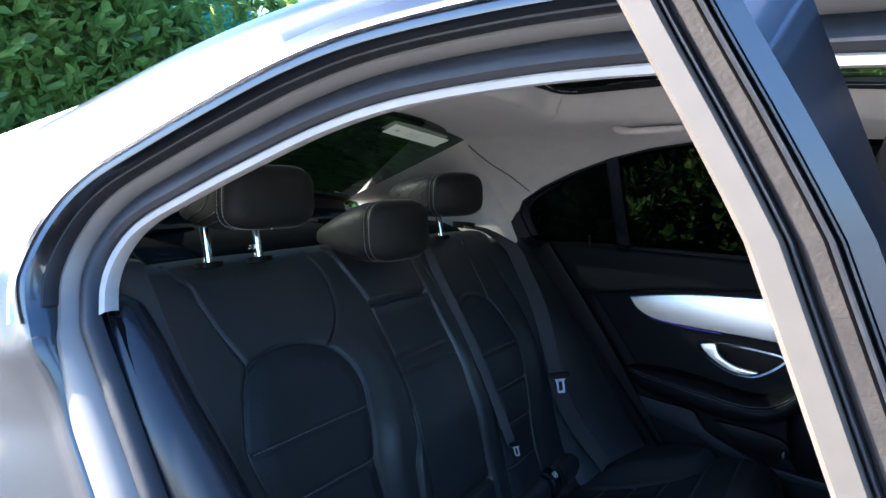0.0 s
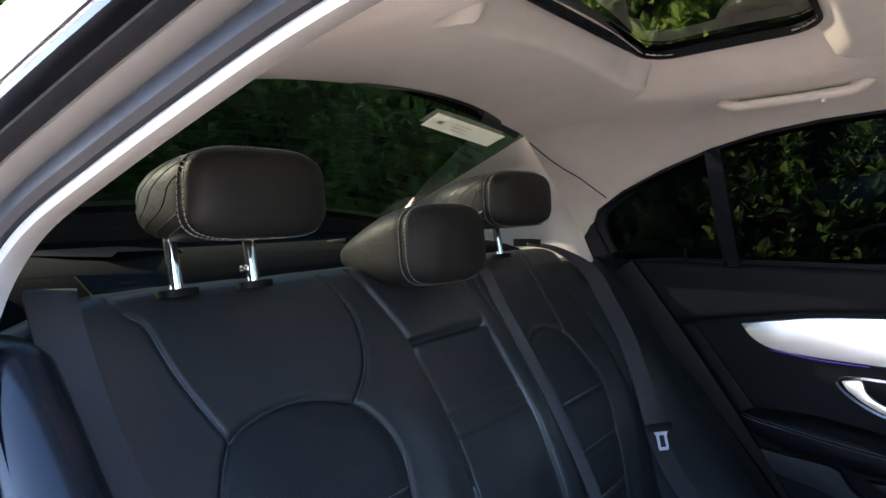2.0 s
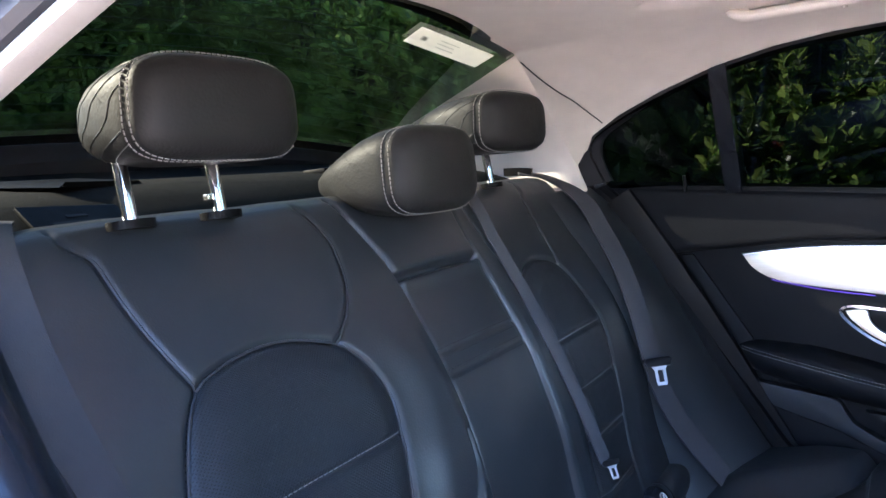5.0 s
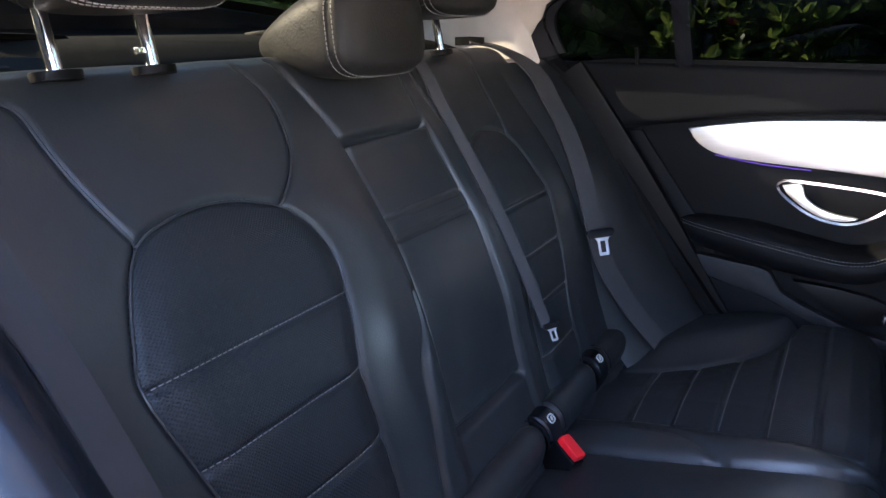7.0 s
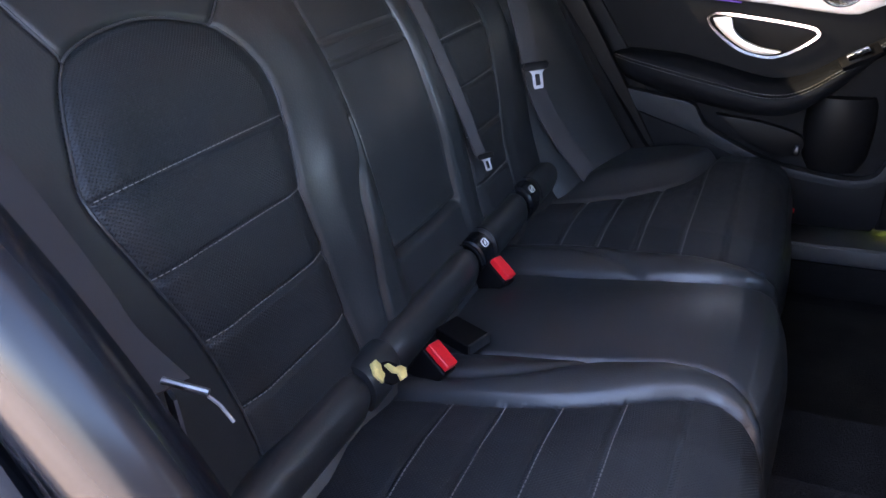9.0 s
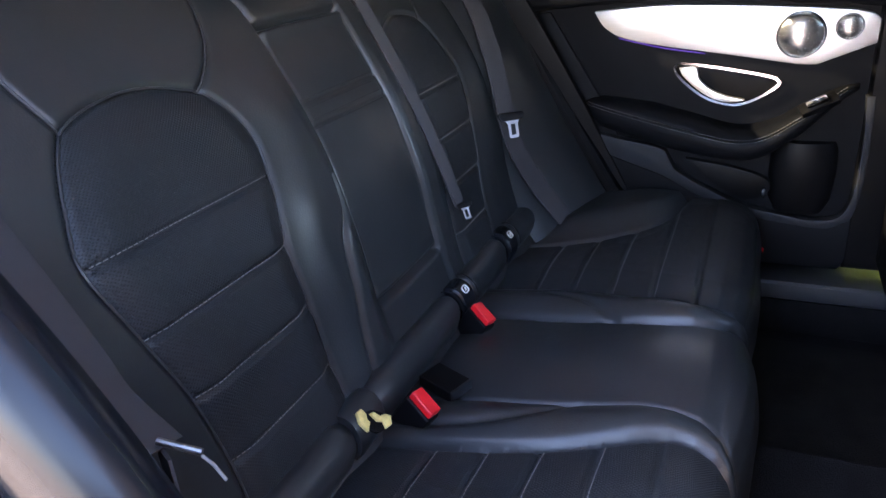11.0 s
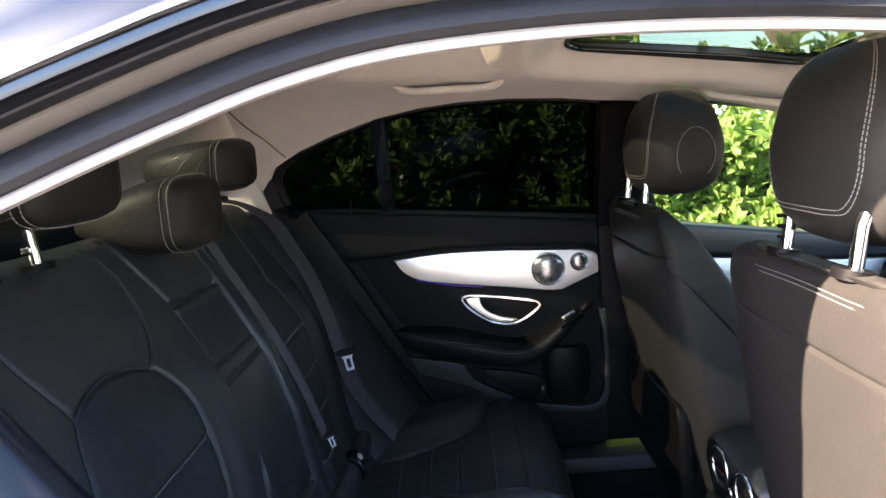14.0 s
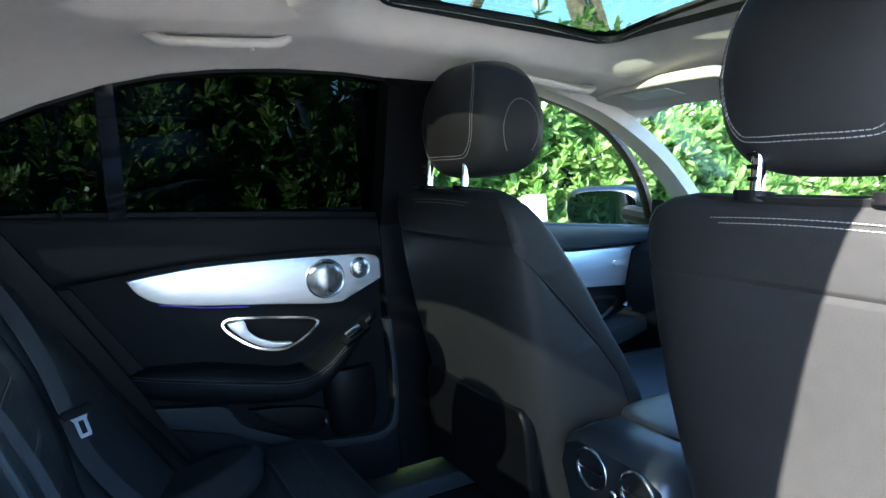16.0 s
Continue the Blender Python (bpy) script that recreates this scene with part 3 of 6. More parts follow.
qp = [(-0.35, 1.0), (0.128, 1.0), (0.114, 1.06), (0.104, 1.10), (0.108, 1.135), (0.135, 1.168), (0.135, 1.215), (-0.35, 1.215)]
part("quarter_blank", ([Vector((x, 0.668 - 0.42 * (z - 1.03) + d, z)) for d in (0.008, 0.03) for x, z in qp], [tuple(range(8)), tuple(range(15, 7, -1))] + [(k, (k + 1) % 8, (k + 1) % 8 + 8, k + 8) for k in range(8)]), RUBBER, car_body, smooth=0)

# floor, sills
floor = tagged(part("floor", block(0.30, 2.0, -0.66, 0.66, 0.18, 0.232, 0.008), CARPET), "black carpet floor of the car", "carpet", kind="structure")
part("centre_tunnel", sweep([(0.55, 0, 0.23), (1.0, 0, 0.23), (1.6, 0, 0.25)], [(-0.14, 0), (-0.11, 0.10), (-0.07, 0.13), (0.07, 0.13), (0.11, 0.10), (0.14, 0)]), CARPET, floor, "carpeted tunnel")
for sg in (-1, 1):
    floor_mat = tagged(part("floor_mat", block(0.70, 0.98, min(sg * 0.17, sg * 0.58), max(sg * 0.17, sg * 0.58), 0.232, 0.244, 0.004), DUSTY), "dusty black floor mat", "floor mat", group="floor mats")
    part("sill", block(0.45, 1.9, min(sg * 0.63, sg * 0.80), max(sg * 0.63, sg * 0.80), 0.310, 0.352, 0.012, 3), SILL, car_body, "dark grey sill cover")
    part("sill_carpet", block(0.45, 1.9, min(sg * 0.636, sg * 0.80), max(sg * 0.636, sg * 0.80), 0.18, 0.308, 0.008, 2), CARPET, car_body, "black carpet on the sill's inner face")
for wx in (-0.32, 2.52):
    for sg in (-1, 1):
        wheel = part("wheel", turned(sweep([(0, -0.10, 0), (0, -0.095, 0), (0, 0.095, 0), (0, 0.10, 0)], circle(0.32, 36)), pose(wx, sg * 0.74, 0.32)), RUBBER, car_body, "black tyre")
        part("rim", turned(sweep([(0, -0.108, 0), (0, 0.108, 0)], circle(0.21, 28)), pose(wx, sg * 0.74, 0.32)), SATIN, wheel, "silver wheel rim")
part("wheelhouse", block(0.10, 0.50, -0.80, -0.66, 0.2, 0.50, 0.02, 3), PAINT, car_body)
part("floor_pan", block(-1.1, 2.6, -0.80, 0.80, 0.12, 0.18, 0.02), HARD, car_body)


# ---- rear bench ----
BZ = [0.48, 0.535, 0.616, 0.76, 0.833, 0.889, 0.935, 0.983, 1.03, 1.07]
BX = [0.305, 0.278, 0.256, 0.228, 0.206, 0.180, 0.157, 0.126, 0.099, 0.074]
BFIT = np.polyfit(BZ, BX, 4)
ROLL = ([1.06, 1.075, 1.09, 1.105, 1.125, 1.15, 1.18], [0.0, 0.010, 0.020, 0.034, 0.054, 0.078, 0.104], [1.06, 1.073, 1.083, 1.089, 1.091, 1.086, 1.070])


def back_base(q):
    q = np.asarray(q, float)
    x = np.polyval(BFIT, np.minimum(q, 1.06)) - np.interp(q, ROLL[0], ROLL[1]) * (q > 1.06)
    z = np.where(q > 1.06, np.interp(q, ROLL[0], ROLL[2]), q)
    return x, z


SEAM_OUT = curve2([(0.480, 1.10), (0.474, 1.071), (0.460, 1.055), (0.454, 1.022), (0.446, 0.99), (0.437, 0.962), (0.427, 0.939)])
SEAM_IN = curve2([(0.196, 1.09), (0.184, 1.06), (0.178, 1.035), (0.190, 0.992), (0.214, 0.963), (0.249, 0.937)])
INSERT = curve2([(0.249, 0.937), (0.295, 0.951), (0.336, 0.956), (0.371, 0.954), (0.402, 0.948), (0.427, 0.938), (0.450, 0.912), (0.471, 0.872), (0.482, 0.833), (0.463, 0.76), (0.440, 0.685), (0.427, 0.604), (0.430, 0.50)])
INSERT += curve2([(0.235, 0.50), (0.236, 0.598), (0.241, 0.681), (0.243, 0.758), (0.222, 0.83), (0.213, 0.872), (0.224, 0.908), (0.249, 0.937)])
SIDE_PANEL = curve2([(0.132, 1.10), (0.126, 1.07), (0.111, 1.033), (0.099, 0.983), (0.100, 0.889), (0.102, 0.80), (0.103, 0.70), (0.101, 0.612)])
VALLEY = curve2([(0.118, 0.80), (0.126, 0.76), (0.147, 0.722), (0.158, 0.656), (0.174, 0.55), (0.178, 0.50)])
BANDS = (0.835, 0.759, 0.683, 0.601)


def seat_u(y):
    """Distance from the bench's middle, in the near half's measure."""
    return np.where(y < 0, -y, np.interp(y, [0, 0.098, 0.165, 0.25, 0.346, 0.42, 0.64], [0, 0.10, 0.235, 0.347, 0.468, 0.53, 0.64]))


def back_relief(y, q):
    """How far the upholstery stands out of the bench's base line."""
    u = seat_u(y)
    ins = inside(u, q, INSERT)
    d_ins = seg_dist(u, q, INSERT)
    r = np.zeros(np.shape(y))
    # raised inner bolster between the insert and the middle
    r += np.where(ins, 0.0, 0.011 * smoothstep(d_ins, 0.0, 0.06)) * smoothstep(u, 0.098, 0.135) * (u < 0.30) * np.where(y > 0, 0.45, 1.0) * (1 - smoothstep(q, 0.84, 0.99)) * smoothstep(q, 0.49, 0.58)
    # outer bolster
    r += np.where(ins, 0.0, 0.008 * smoothstep(d_ins, 0.0, 0.06)) * (u > 0.30) * (1 - smoothstep(u, 0.53, 0.60)) * (1 - smoothstep(q, 0.85, 1.0))
    # soft pillow of the insert and of its bands
    r += np.where(ins, 0.008 * smoothstep(d_ins, 0.0, 0.035), 0.0)
    r -= 0.005 * np.exp(-(d_ins / 0.0036) ** 2)
    for b in BANDS:
        r -= np.where(ins, 0.0045 * np.exp(-((q - b + 0.03 * (u - 0.34) ** 2) / 0.004) ** 2), 0.0)
    r -= 0.004 * np.exp(-(seg_dist(u, q, SEAM_OUT) / 0.0034) ** 2)
    r -= 0.004 * np.exp(-(seg_dist(u, q, SEAM_IN) / 0.0034) ** 2)
    r -= np.where(y > 0, 0.004, 0.008) * np.exp(-(seg_dist(u, q, SIDE_PANEL) / 0.004) ** 2) * (q > 0.60)
    r -= np.where(y > 0, 0.0, 0.007) * np.exp(-(seg_dist(u, q, VALLEY) / 0.006) ** 2)
    # middle section
    mid = 1 - smoothstep(u, 0.094, 0.104)
    r -= mid * 0.006 * smoothstep(q, 0.60, 0.64) * (1 - smoothstep(q, 0.96, 0.985))
    r -= mid * 0.016 * np.exp(-((q - 0.984) / 0.0042) ** 2)
    r -= mid * 0.012 * np.exp(-((q - 0.612) / 0.006) ** 2)
    for b in (0.889, 0.861):
        r -= mid * 0.003 * np.exp(-((q - b) / 0.003) ** 2)
    r += mid * 0.004 * (1 - (u / 0.10) ** 2)
    # gentle unevenness of worn leather
    r += 0.0010 * np.sin(y * 17 + q * 23) * np.sin(q * 31 - y * 9) + 0.0006 * np.sin(y * 61 + 2) * np.sin(q * 47)
    r -= 0.035 * smoothstep(u, 0.56, 0.64)
    return r


def back_point(y, q, lift=0.0):
    y, q = np.asarray(y, float), np.asarray(q, float)
    x, z = back_base(q)
    x1, z1 = back_base(q - 0.002)
    tx, tz = x - x1, z - z1
    n = np.hypot(tx, tz)
    nx, nz = tz / n, -tx / n
    r = back_relief(y, q) + lift
    drop = 0.040 * smoothstep(np.abs(y), 0.47, 0.63) * smoothstep(q, 0.80, 1.05)
    return np.stack([x + nx * r, y, z + nz * r - drop], -1)


bench = thing("rear_bench", "black leather rear bench with perforated inserts", "car seat")
ys = np.linspace(-0.605, 0.605, 481)
qs = np.concatenate([np.linspace(0.48, 1.06, 280), np.linspace(1.064, 1.18, 24)])
Y, Q = np.meshgrid(ys, qs, indexing="ij")


def snap(px, py, line, reach):
    """Moves grid points that lie near a seam on to it, so that panels meet along a clean line."""
    bx, by, best = px.copy(), py.copy(), np.full(px.shape, reach)
    for (ax, ay), (cx, cy) in zip(line, line[1:]):
        dx, dy = cx - ax, cy - ay
        t = np.clip(((px - ax) * dx + (py - ay) * dy) / (dx * dx + dy * dy + 1e-12), 0, 1)
        qx, qy = ax + t * dx, ay + t * dy
        d = np.hypot(px - qx, py - qy)
        near = d < best
        bx, by, best = np.where(near, qx, bx), np.where(near, qy, by), np.where(near, d, best)
    return bx, by


U0 = seat_u(Y)
U1, Q1 = snap(U0, Q, INSERT, 0.0016)
Y = np.where(np.abs(U1 - U0) > 0, np.where(Y < 0, -U1, np.interp(U1, [0, 0.10, 0.235, 0.347, 0.468, 0.53, 0.64], [0, 0.098, 0.165, 0.25, 0.346, 0.42, 0.64])), Y)
Q = Q1
V = back_point(Y, Q)
W = len(qs)
yc, qc = (Y[:-1, :-1] + Y[1:, 1:]) / 2, (Q[:-1, :-1] + Q[1:, 1:]) / 2
uc = seat_u(yc)
kind = np.where(inside(uc, qc, INSERT), 1, 0)
kind = np.where((uc < 0.100) & (qc < 0.984) & (qc > 0.612), 2, kind)
kind = np.where((uc < 0.100) & (qc <= 0.612), 3, kind)


def pick(k, sel):
    idx = np.argwhere((kind == k) & sel)
    f, used, out = [], {}, []
    for i, j in idx:
        q = []
        for a, b in ((i, j), (i + 1, j), (i + 1, j + 1), (i, j + 1)):
            key = a * W + b
            if key not in used:
                used[key] = len(out)
                out.append(tuple(V[a, b]))
            q.append(used[key])
        f.append(tuple(q))
    return out, f


part("backrest", pick(0, yc < 9), LEATHER, bench, "smooth black leather backrest", smooth=70)
part("insert_panel", pick(1, yc < 0), PERF, bench, "perforated leather panel", smooth=70)
part("insert_panel", pick(1, yc > 0), PERF, bench, "perforated leather panel", smooth=70)
part("folding_armrest", pick(2, yc < 9), LEATHER, bench, "folded-up leather armrest", smooth=70)
part("lower_pad", pick(3, yc < 9), LEATHER, bench, smooth=70)
for sg in (-1, 1):
    for b in BANDS:
        us = [y for y in sg * np.linspace(0.14, 0.49, 90) if inside(seat_u(np.array(y)), np.array(b), INSERT)]
        part("stitching", stitch([Vector(back_point(y, b - 0.03 * (float(seat_u(np.array(y))) - 0.34) ** 2 + 0.002, 0.0012)) for y in us]), THREAD, bench, "pale twin stitching", smooth=0)
# lighter than the bench leather: the highlight along the seam folds is painted in
PIPED_HIGHLIGHT = mat("seam leather with painted highlight", (0.032, 0.033, 0.036), 0.40, bump=((-380, 0.2, 0.0003),), vary=0.1)
half_y = lambda u, sg: -u if sg < 0 else float(np.interp(u, [0, 0.10, 0.235, 0.347, 0.468, 0.53, 0.64], [0, 0.098, 0.165, 0.25, 0.346, 0.42, 0.64]))
for sg in (-1, 1):
    for line in (INSERT, SEAM_OUT, SEAM_IN):
        pts = [Vector(back_point(half_y(u, sg), q, 0.0030)) for u, q in line if 0.505 < q < 1.075]
        part("piping", tube(pts, 0.0015 if sg < 0 else 0.0011, 6), PIPED_HIGHLIGHT, bench, "folded leather seam edge with painted highlight")
for b in (0.8935, 0.8565, 0.882, 0.868):
    part("stitching", stitch([Vector(back_point(y, b, 0.0006)) for y in np.linspace(-0.094, 0.094, 40)], 0.006, 0.0035, 0.0005), GREYP, bench, smooth=0)


# cushion
CX = [0.25, 0.30, 0.36, 0.45, 0.55, 0.61, 0.65, 0.68, 0.702, 0.717, 0.727, 0.732, 0.732, 0.726]
CZ = [0.470, 0.476, 0.484, 0.495, 0.511, 0.520, 0.523, 0.520, 0.511, 0.496, 0.474, 0.44, 0.39, 0.30]
CS = np.concatenate([[0], np.cumsum(np.hypot(np.diff(CX), np.diff(CZ)))])
C_IN = curve2([(0.25, 0.226), (0.33, 0.22), (0.42, 0.212), (0.52, 0.198), (0.60, 0.176), (0.66, 0.160), (0.71, 0.166), (0.76, 0.19), (0.85, 0.22)])
C_MID = curve2([(0.25, 0.12), (0.36, 0.118), (0.46, 0.114), (0.56, 0.108), (0.63, 0.107), (0.69, 0.118), (0.74, 0.145), (0.85, 0.17)])
C_CRES = curve2([(0.25, 0.192), (0.31, 0.19), (0.38, 0.185), (0.44, 0.172), (0.49, 0.15), (0.54, 0.112)])
C_OUT = curve2([(0.25, 0.42), (0.32, 0.415), (0.40, 0.43), (0.49, 0.465), (0.56, 0.53), (0.60, 0.66)])
C_BANDS = (0.380, 0.446, 0.513, 0.582, 0.65)


def cushion_point(s, y, lift=0.0):
    x, z = np.interp(s, CS, CX), np.interp(s, CS, CZ)
    u = np.abs(y)
    xs_ = s + 0.25
    r = np.zeros(np.shape(y)) + lift
    top = 1 - smoothstep(xs_, 0.58, 0.80)
    d_in, d_mid, d_out = seg_dist(xs_, u, C_IN), seg_dist(xs_, u, C_MID), seg_dist(xs_, u, C_OUT)
    iy = np.interp(xs_, [p[0] for p in C_IN], [p[1] for p in C_IN])
    my = np.interp(xs_, [p[0] for p in C_MID], [p[1] for p in C_MID])
    oy = np.interp(xs_, [p[0] for p in C_OUT], [p[1] for p in C_OUT])
    ins = (u > iy) & (u < oy)
    bol = np.clip((u - my) / np.maximum(iy - my, 1e-3), 0, 1)
    r = r + 0.020 * np.sin(np.pi * bol) ** 0.8 * top
    r = r + 0.034 * smoothstep(u, oy - 0.005, oy + 0.09) * smoothstep(xs_, 0.24, 0.40) * (1 - smoothstep(xs_, 0.48, 0.70))
    r = r + np.where(ins, 0.010 * np.clip(np.minimum(u - iy, oy - u) / 0.08, 0, 1), 0)
    r = r + 0.016 * (1 - (u / np.maximum(my, 1e-3)) ** 2) * (u < my) * smoothstep(xs_, 0.26, 0.36)
    r = r - 0.007 * np.exp(-(d_in / 0.005) ** 2) - 0.008 * np.exp(-(d_mid / 0.005) ** 2) - 0.007 * np.exp(-(d_out / 0.005) ** 2)
    r = r - 0.006 * np.exp(-(seg_dist(xs_, u, C_CRES) / 0.007) ** 2)
    for b in C_BANDS:
        r = r - np.where(ins, 0.004 * np.exp(-((xs_ - b) / 0.004) ** 2), 0)
    r = r + 0.002 * np.sin(y * 19 + 1) * np.sin(s * 27) 
    ang = np.clip((xs_ - 0.66) / 0.12, 0, 1) * math.pi / 2
    return np.stack([x + r * np.sin(ang), y, z + r * np.cos(ang)], -1), ins & (xs_ < 0.74)


sv = np.concatenate([np.linspace(0, 0.50, 180), np.linspace(0.505, CS[-1], 30)])
yv = np.linspace(-0.64, 0.64, 401)
S, YY = np.meshgrid(sv, yv, indexing="ij")
XA, UA = snap(S + 0.25, np.abs(YY), C_IN, 0.0022)
S, YY = XA - 0.25, np.sign(YY) * UA
CV, _ = cushion_point(S, YY)
W = len(yv)
_, cins = cushion_point((S[:-1, :-1] + S[1:, 1:]) / 2, (YY[:-1, :-1] + YY[1:, 1:]) / 2)
V, kind, yc = CV, np.where(cins, 1, 0), (YY[:-1, :-1] + YY[1:, 1:]) / 2
part("cushion", pick(0, yc < 9), LEATHER, bench, "smooth black leather seat cushion", smooth=70)
part("cushion_insert", pick(1, yc < 0), PERF, bench, "perforated leather cushion panel", smooth=70)
part("cushion_insert", pick(1, yc > 0), PERF, bench, "perforated leather cushion panel", smooth=70)
part("cushion_base", block(0.27, 0.715, -0.63, 0.63, 0.235, 0.42, 0.01), HARD, bench)
for sg in (-1, 1):
    for b in C_BANDS[:4]:
        iy = float(np.interp(b, [p[0] for p in C_IN], [p[1] for p in C_IN]))
        oy = float(np.interp(b, [p[0] for p in C_OUT], [p[1] for p in C_OUT]))
        part("stitching", stitch([Vector(cushion_point(np.array(b - 0.25 + 0.006), np.array(sg * y), 0.0006)[0]) for y in np.linspace(iy + 0.01, oy - 0.01, 30)]), THREAD, bench, smooth=0)


# rear head restraints
H_SECT = [(1.0, 0.02, 0.02), (0.995, 0.55, 0.50), (0.97, 0.80, 0.74), (0.91, 0.915, 0.875), (0.82, 0.968, 0.95), (0.765, 0.990, 0.990), (0.725, 0.972, 0.970), (0.68, 0.996, 0.996), (0.55, 1.0, 1.0), (0.40, 0.995, 1.0), (0.15, 0.975, 0.985),
          (-0.15, 0.915, 0.94), (-0.45, 0.79, 0.86), (-0.70, 0.64, 0.74), (-0.88, 0.50, 0.56), (-0.97, 0.30, 0.34), (-1.0, 0.02, 0.02)]


def head_restraint(cx, cy, cz, hw, hh, hd, posts, lean=0.0, wedge=0.0):
    sgx = lambda v, e: math.copysign(abs(v) ** e, v)

    def at(f, sy, sz, th, grow=0.0):
        k = 1 - wedge * smoothstep(-f, -0.5, 1.0)
        e = 0.5 + 0.22 * smoothstep(-f, -0.65, 0.5)
        y, z = (hw * sy + grow) * sgx(math.cos(th), e), (hh * sz * k + grow) * sgx(math.sin(th), e)
        bow = 0.010 * (1 - (y / hw) ** 2) * max(0.0, f)
        return Vector((cx + hd * f + lean * z + bow, cy + y * (1 - 0.02 * z / hh), cz + z + 0.010 * wedge * f))
    ths = np.linspace(0, 2 * math.pi, 72, endpoint=False)
    body = part("headrest", loft([[at(f, a, b, th) for th in ths] for f, a, b in H_SECT]), PADDED, bench, "padded black leather headrest with pale stitching", smooth=80)
    for f in (0.78, 0.67):
        part("stitching", stitch([at(f, 0.994, 0.995, th, 0.0006) for th in np.linspace(0, 2 * math.pi, 160)], 0.0056, 0.004, 0.0007), THREAD, body, "pale grey stitching", smooth=0)
    for sd in (0.0, math.pi) if posts else ():
        for k in range(5):
            quilt = [at(f, float(np.interp(-f, [-a for a, b, c in H_SECT], [b for a, b, c in H_SECT])), float(np.interp(-f, [-a for a, b, c in H_SECT], [c for a, b, c in H_SECT])), sd + (1 if sd else -1) * (-0.75 + 0.30 * k + 0.75 * (0.64 - f)), 0.0001) for f in np.linspace(0.64, -0.5, 16)]
            part("quilting", tube(quilt, 0.0006, 5, (1, 0, 0)), LEATHER, body, "fine quilted seam")
    for py in posts:
        part("post", tube([(0.069, py, 1.082), (0.060, py, 1.16)], 0.0068, 14), CHROME, body, "chrome headrest post")
    return body


head_restraint(0.080, -0.360, 1.178, 0.091, 0.046, 0.088, (-0.411, -0.309), 0.05)
head_restraint(0.080, 0.203, 1.178, 0.100, 0.046, 0.088, (0.164, 0.262), 0.05)
head_restraint(0.074, -0.030, 1.110, 0.092, 0.056, 0.096, (), 0.0, 0.42)
for py in (-0.411, -0.309, 0.164, 0.262):
    part("post_collar", sweep([(0.069, py, 1.079), (0.0685, py, 1.087)], circle(0.018, 16, 1.3), (1, 0, 0)), HARD, bench, "black post collar")
part("post_button", block(0.060, 0.068, -0.322, -0.315, 1.10, 1.106, 0.001), SATIN, bench)

# side bolsters beside the doors
path = catmull([(0.05, -0.585, 1.030), (0.105, -0.600, 1.025), (0.156, -0.613, 0.99), (0.208, -0.618, 0.92), (0.267, -0.618, 0.83), (0.332, -0.616, 0.70), (0.392, -0.614, 0.58), (0.432, -0.612, 0.46)], 8)
rings = []
for i, p in enumerate(path):
    t = (path[min(i + 1, len(path) - 1)] - path[max(i - 1, 0)]).normalized()
    s = Vector((0, 1, 0))
    u = t.cross(s).normalized()
    k = min(1, 0.35 + 0.65 * i / 12)
    p = p + Vector((0.030 * float(1 - smoothstep(p.z, 0.70, 1.0)), -0.004, 0))
    rings.append([p + s * (0.040 * k * math.cos(a)) + u * (0.058 * k * math.sin(a)) for a in np.linspace(0, 2 * math.pi, 48, endpoint=False)])
part("side_bolster", loft(rings), VINYL, bench, "smooth leather side bolster")
SEAL_Z, SEAL_X = [0.405, 0.53, 0.705, 0.905, 1.02, 1.066, 1.10], [0.53, 0.435, 0.33, 0.225, 0.150, 0.10, 0.08]


def far_bolster(q, t, lift=0.0):
    """The broad smooth flank between the far insert and the door seal."""
    a = Vector(back_point(0.43, q, 0.002))
    b = Vector((float(np.interp(a.z, SEAL_Z, SEAL_X)) - 0.016, 0.662, a.z))
    n = Vector((0.75, -0.45, 0.45)).normalized()
    return a.lerp(b, t) + n * (0.016 * math.sin(math.pi * min(1.0, t * 1.05)) ** 0.8 * float(1 - smoothstep(q, 0.95, 1.05)) + lift)


part("side_bolster", sheet([[far_bolster(q, t) for t in np.linspace(0, 1, 21)] for q in np.linspace(0.46, 1.055, 50)]), LEATHER, bench, "smooth leather side bolster", smooth=70)
for sg in (-1, 1):
    sidewall = tagged(part("inner_side_trim", opening(lambda nz, z: [(-0.002, -0.004), (0.0, -0.014), (0.02, -0.018), (0.06, -0.02), (0.14, -0.02)], sg, 0.40, 1.05), HARD), "black plastic inner side trim by the doorway", "trim", kind="structure")


# ---- belts ----
def ribbon(path, width, wide, thick=0.0013):
    rings = []
    p = catmull(path, 8)
    wd = catmull(wide, 8)
    for i, q in enumerate(p):
        t = (p[min(i + 1, len(p) - 1)] - p[max(i - 1, 0)]).normalized()
        s = (wd[i] - t * wd[i].dot(t)).normalized() * width / 2
        n = t.cross(s).normalized() * thick
        rings.append([q - s - n, q - s * 0.6 - n * 1.3, q + s * 0.6 - n * 1.3, q + s - n, q + s + n, q + s * 0.6 + n * 1.3, q - s * 0.6 + n * 1.3, q - s + n])
    return loft(rings)


Yv = Vector((0, 1, 0))
bp = lambda y, q, l=0.006: tuple(back_point(y, q, l))
near_belt = thing("seat_belt", "dark grey seat belt lying over the backrest", "seat belt", group="rear seat belts")
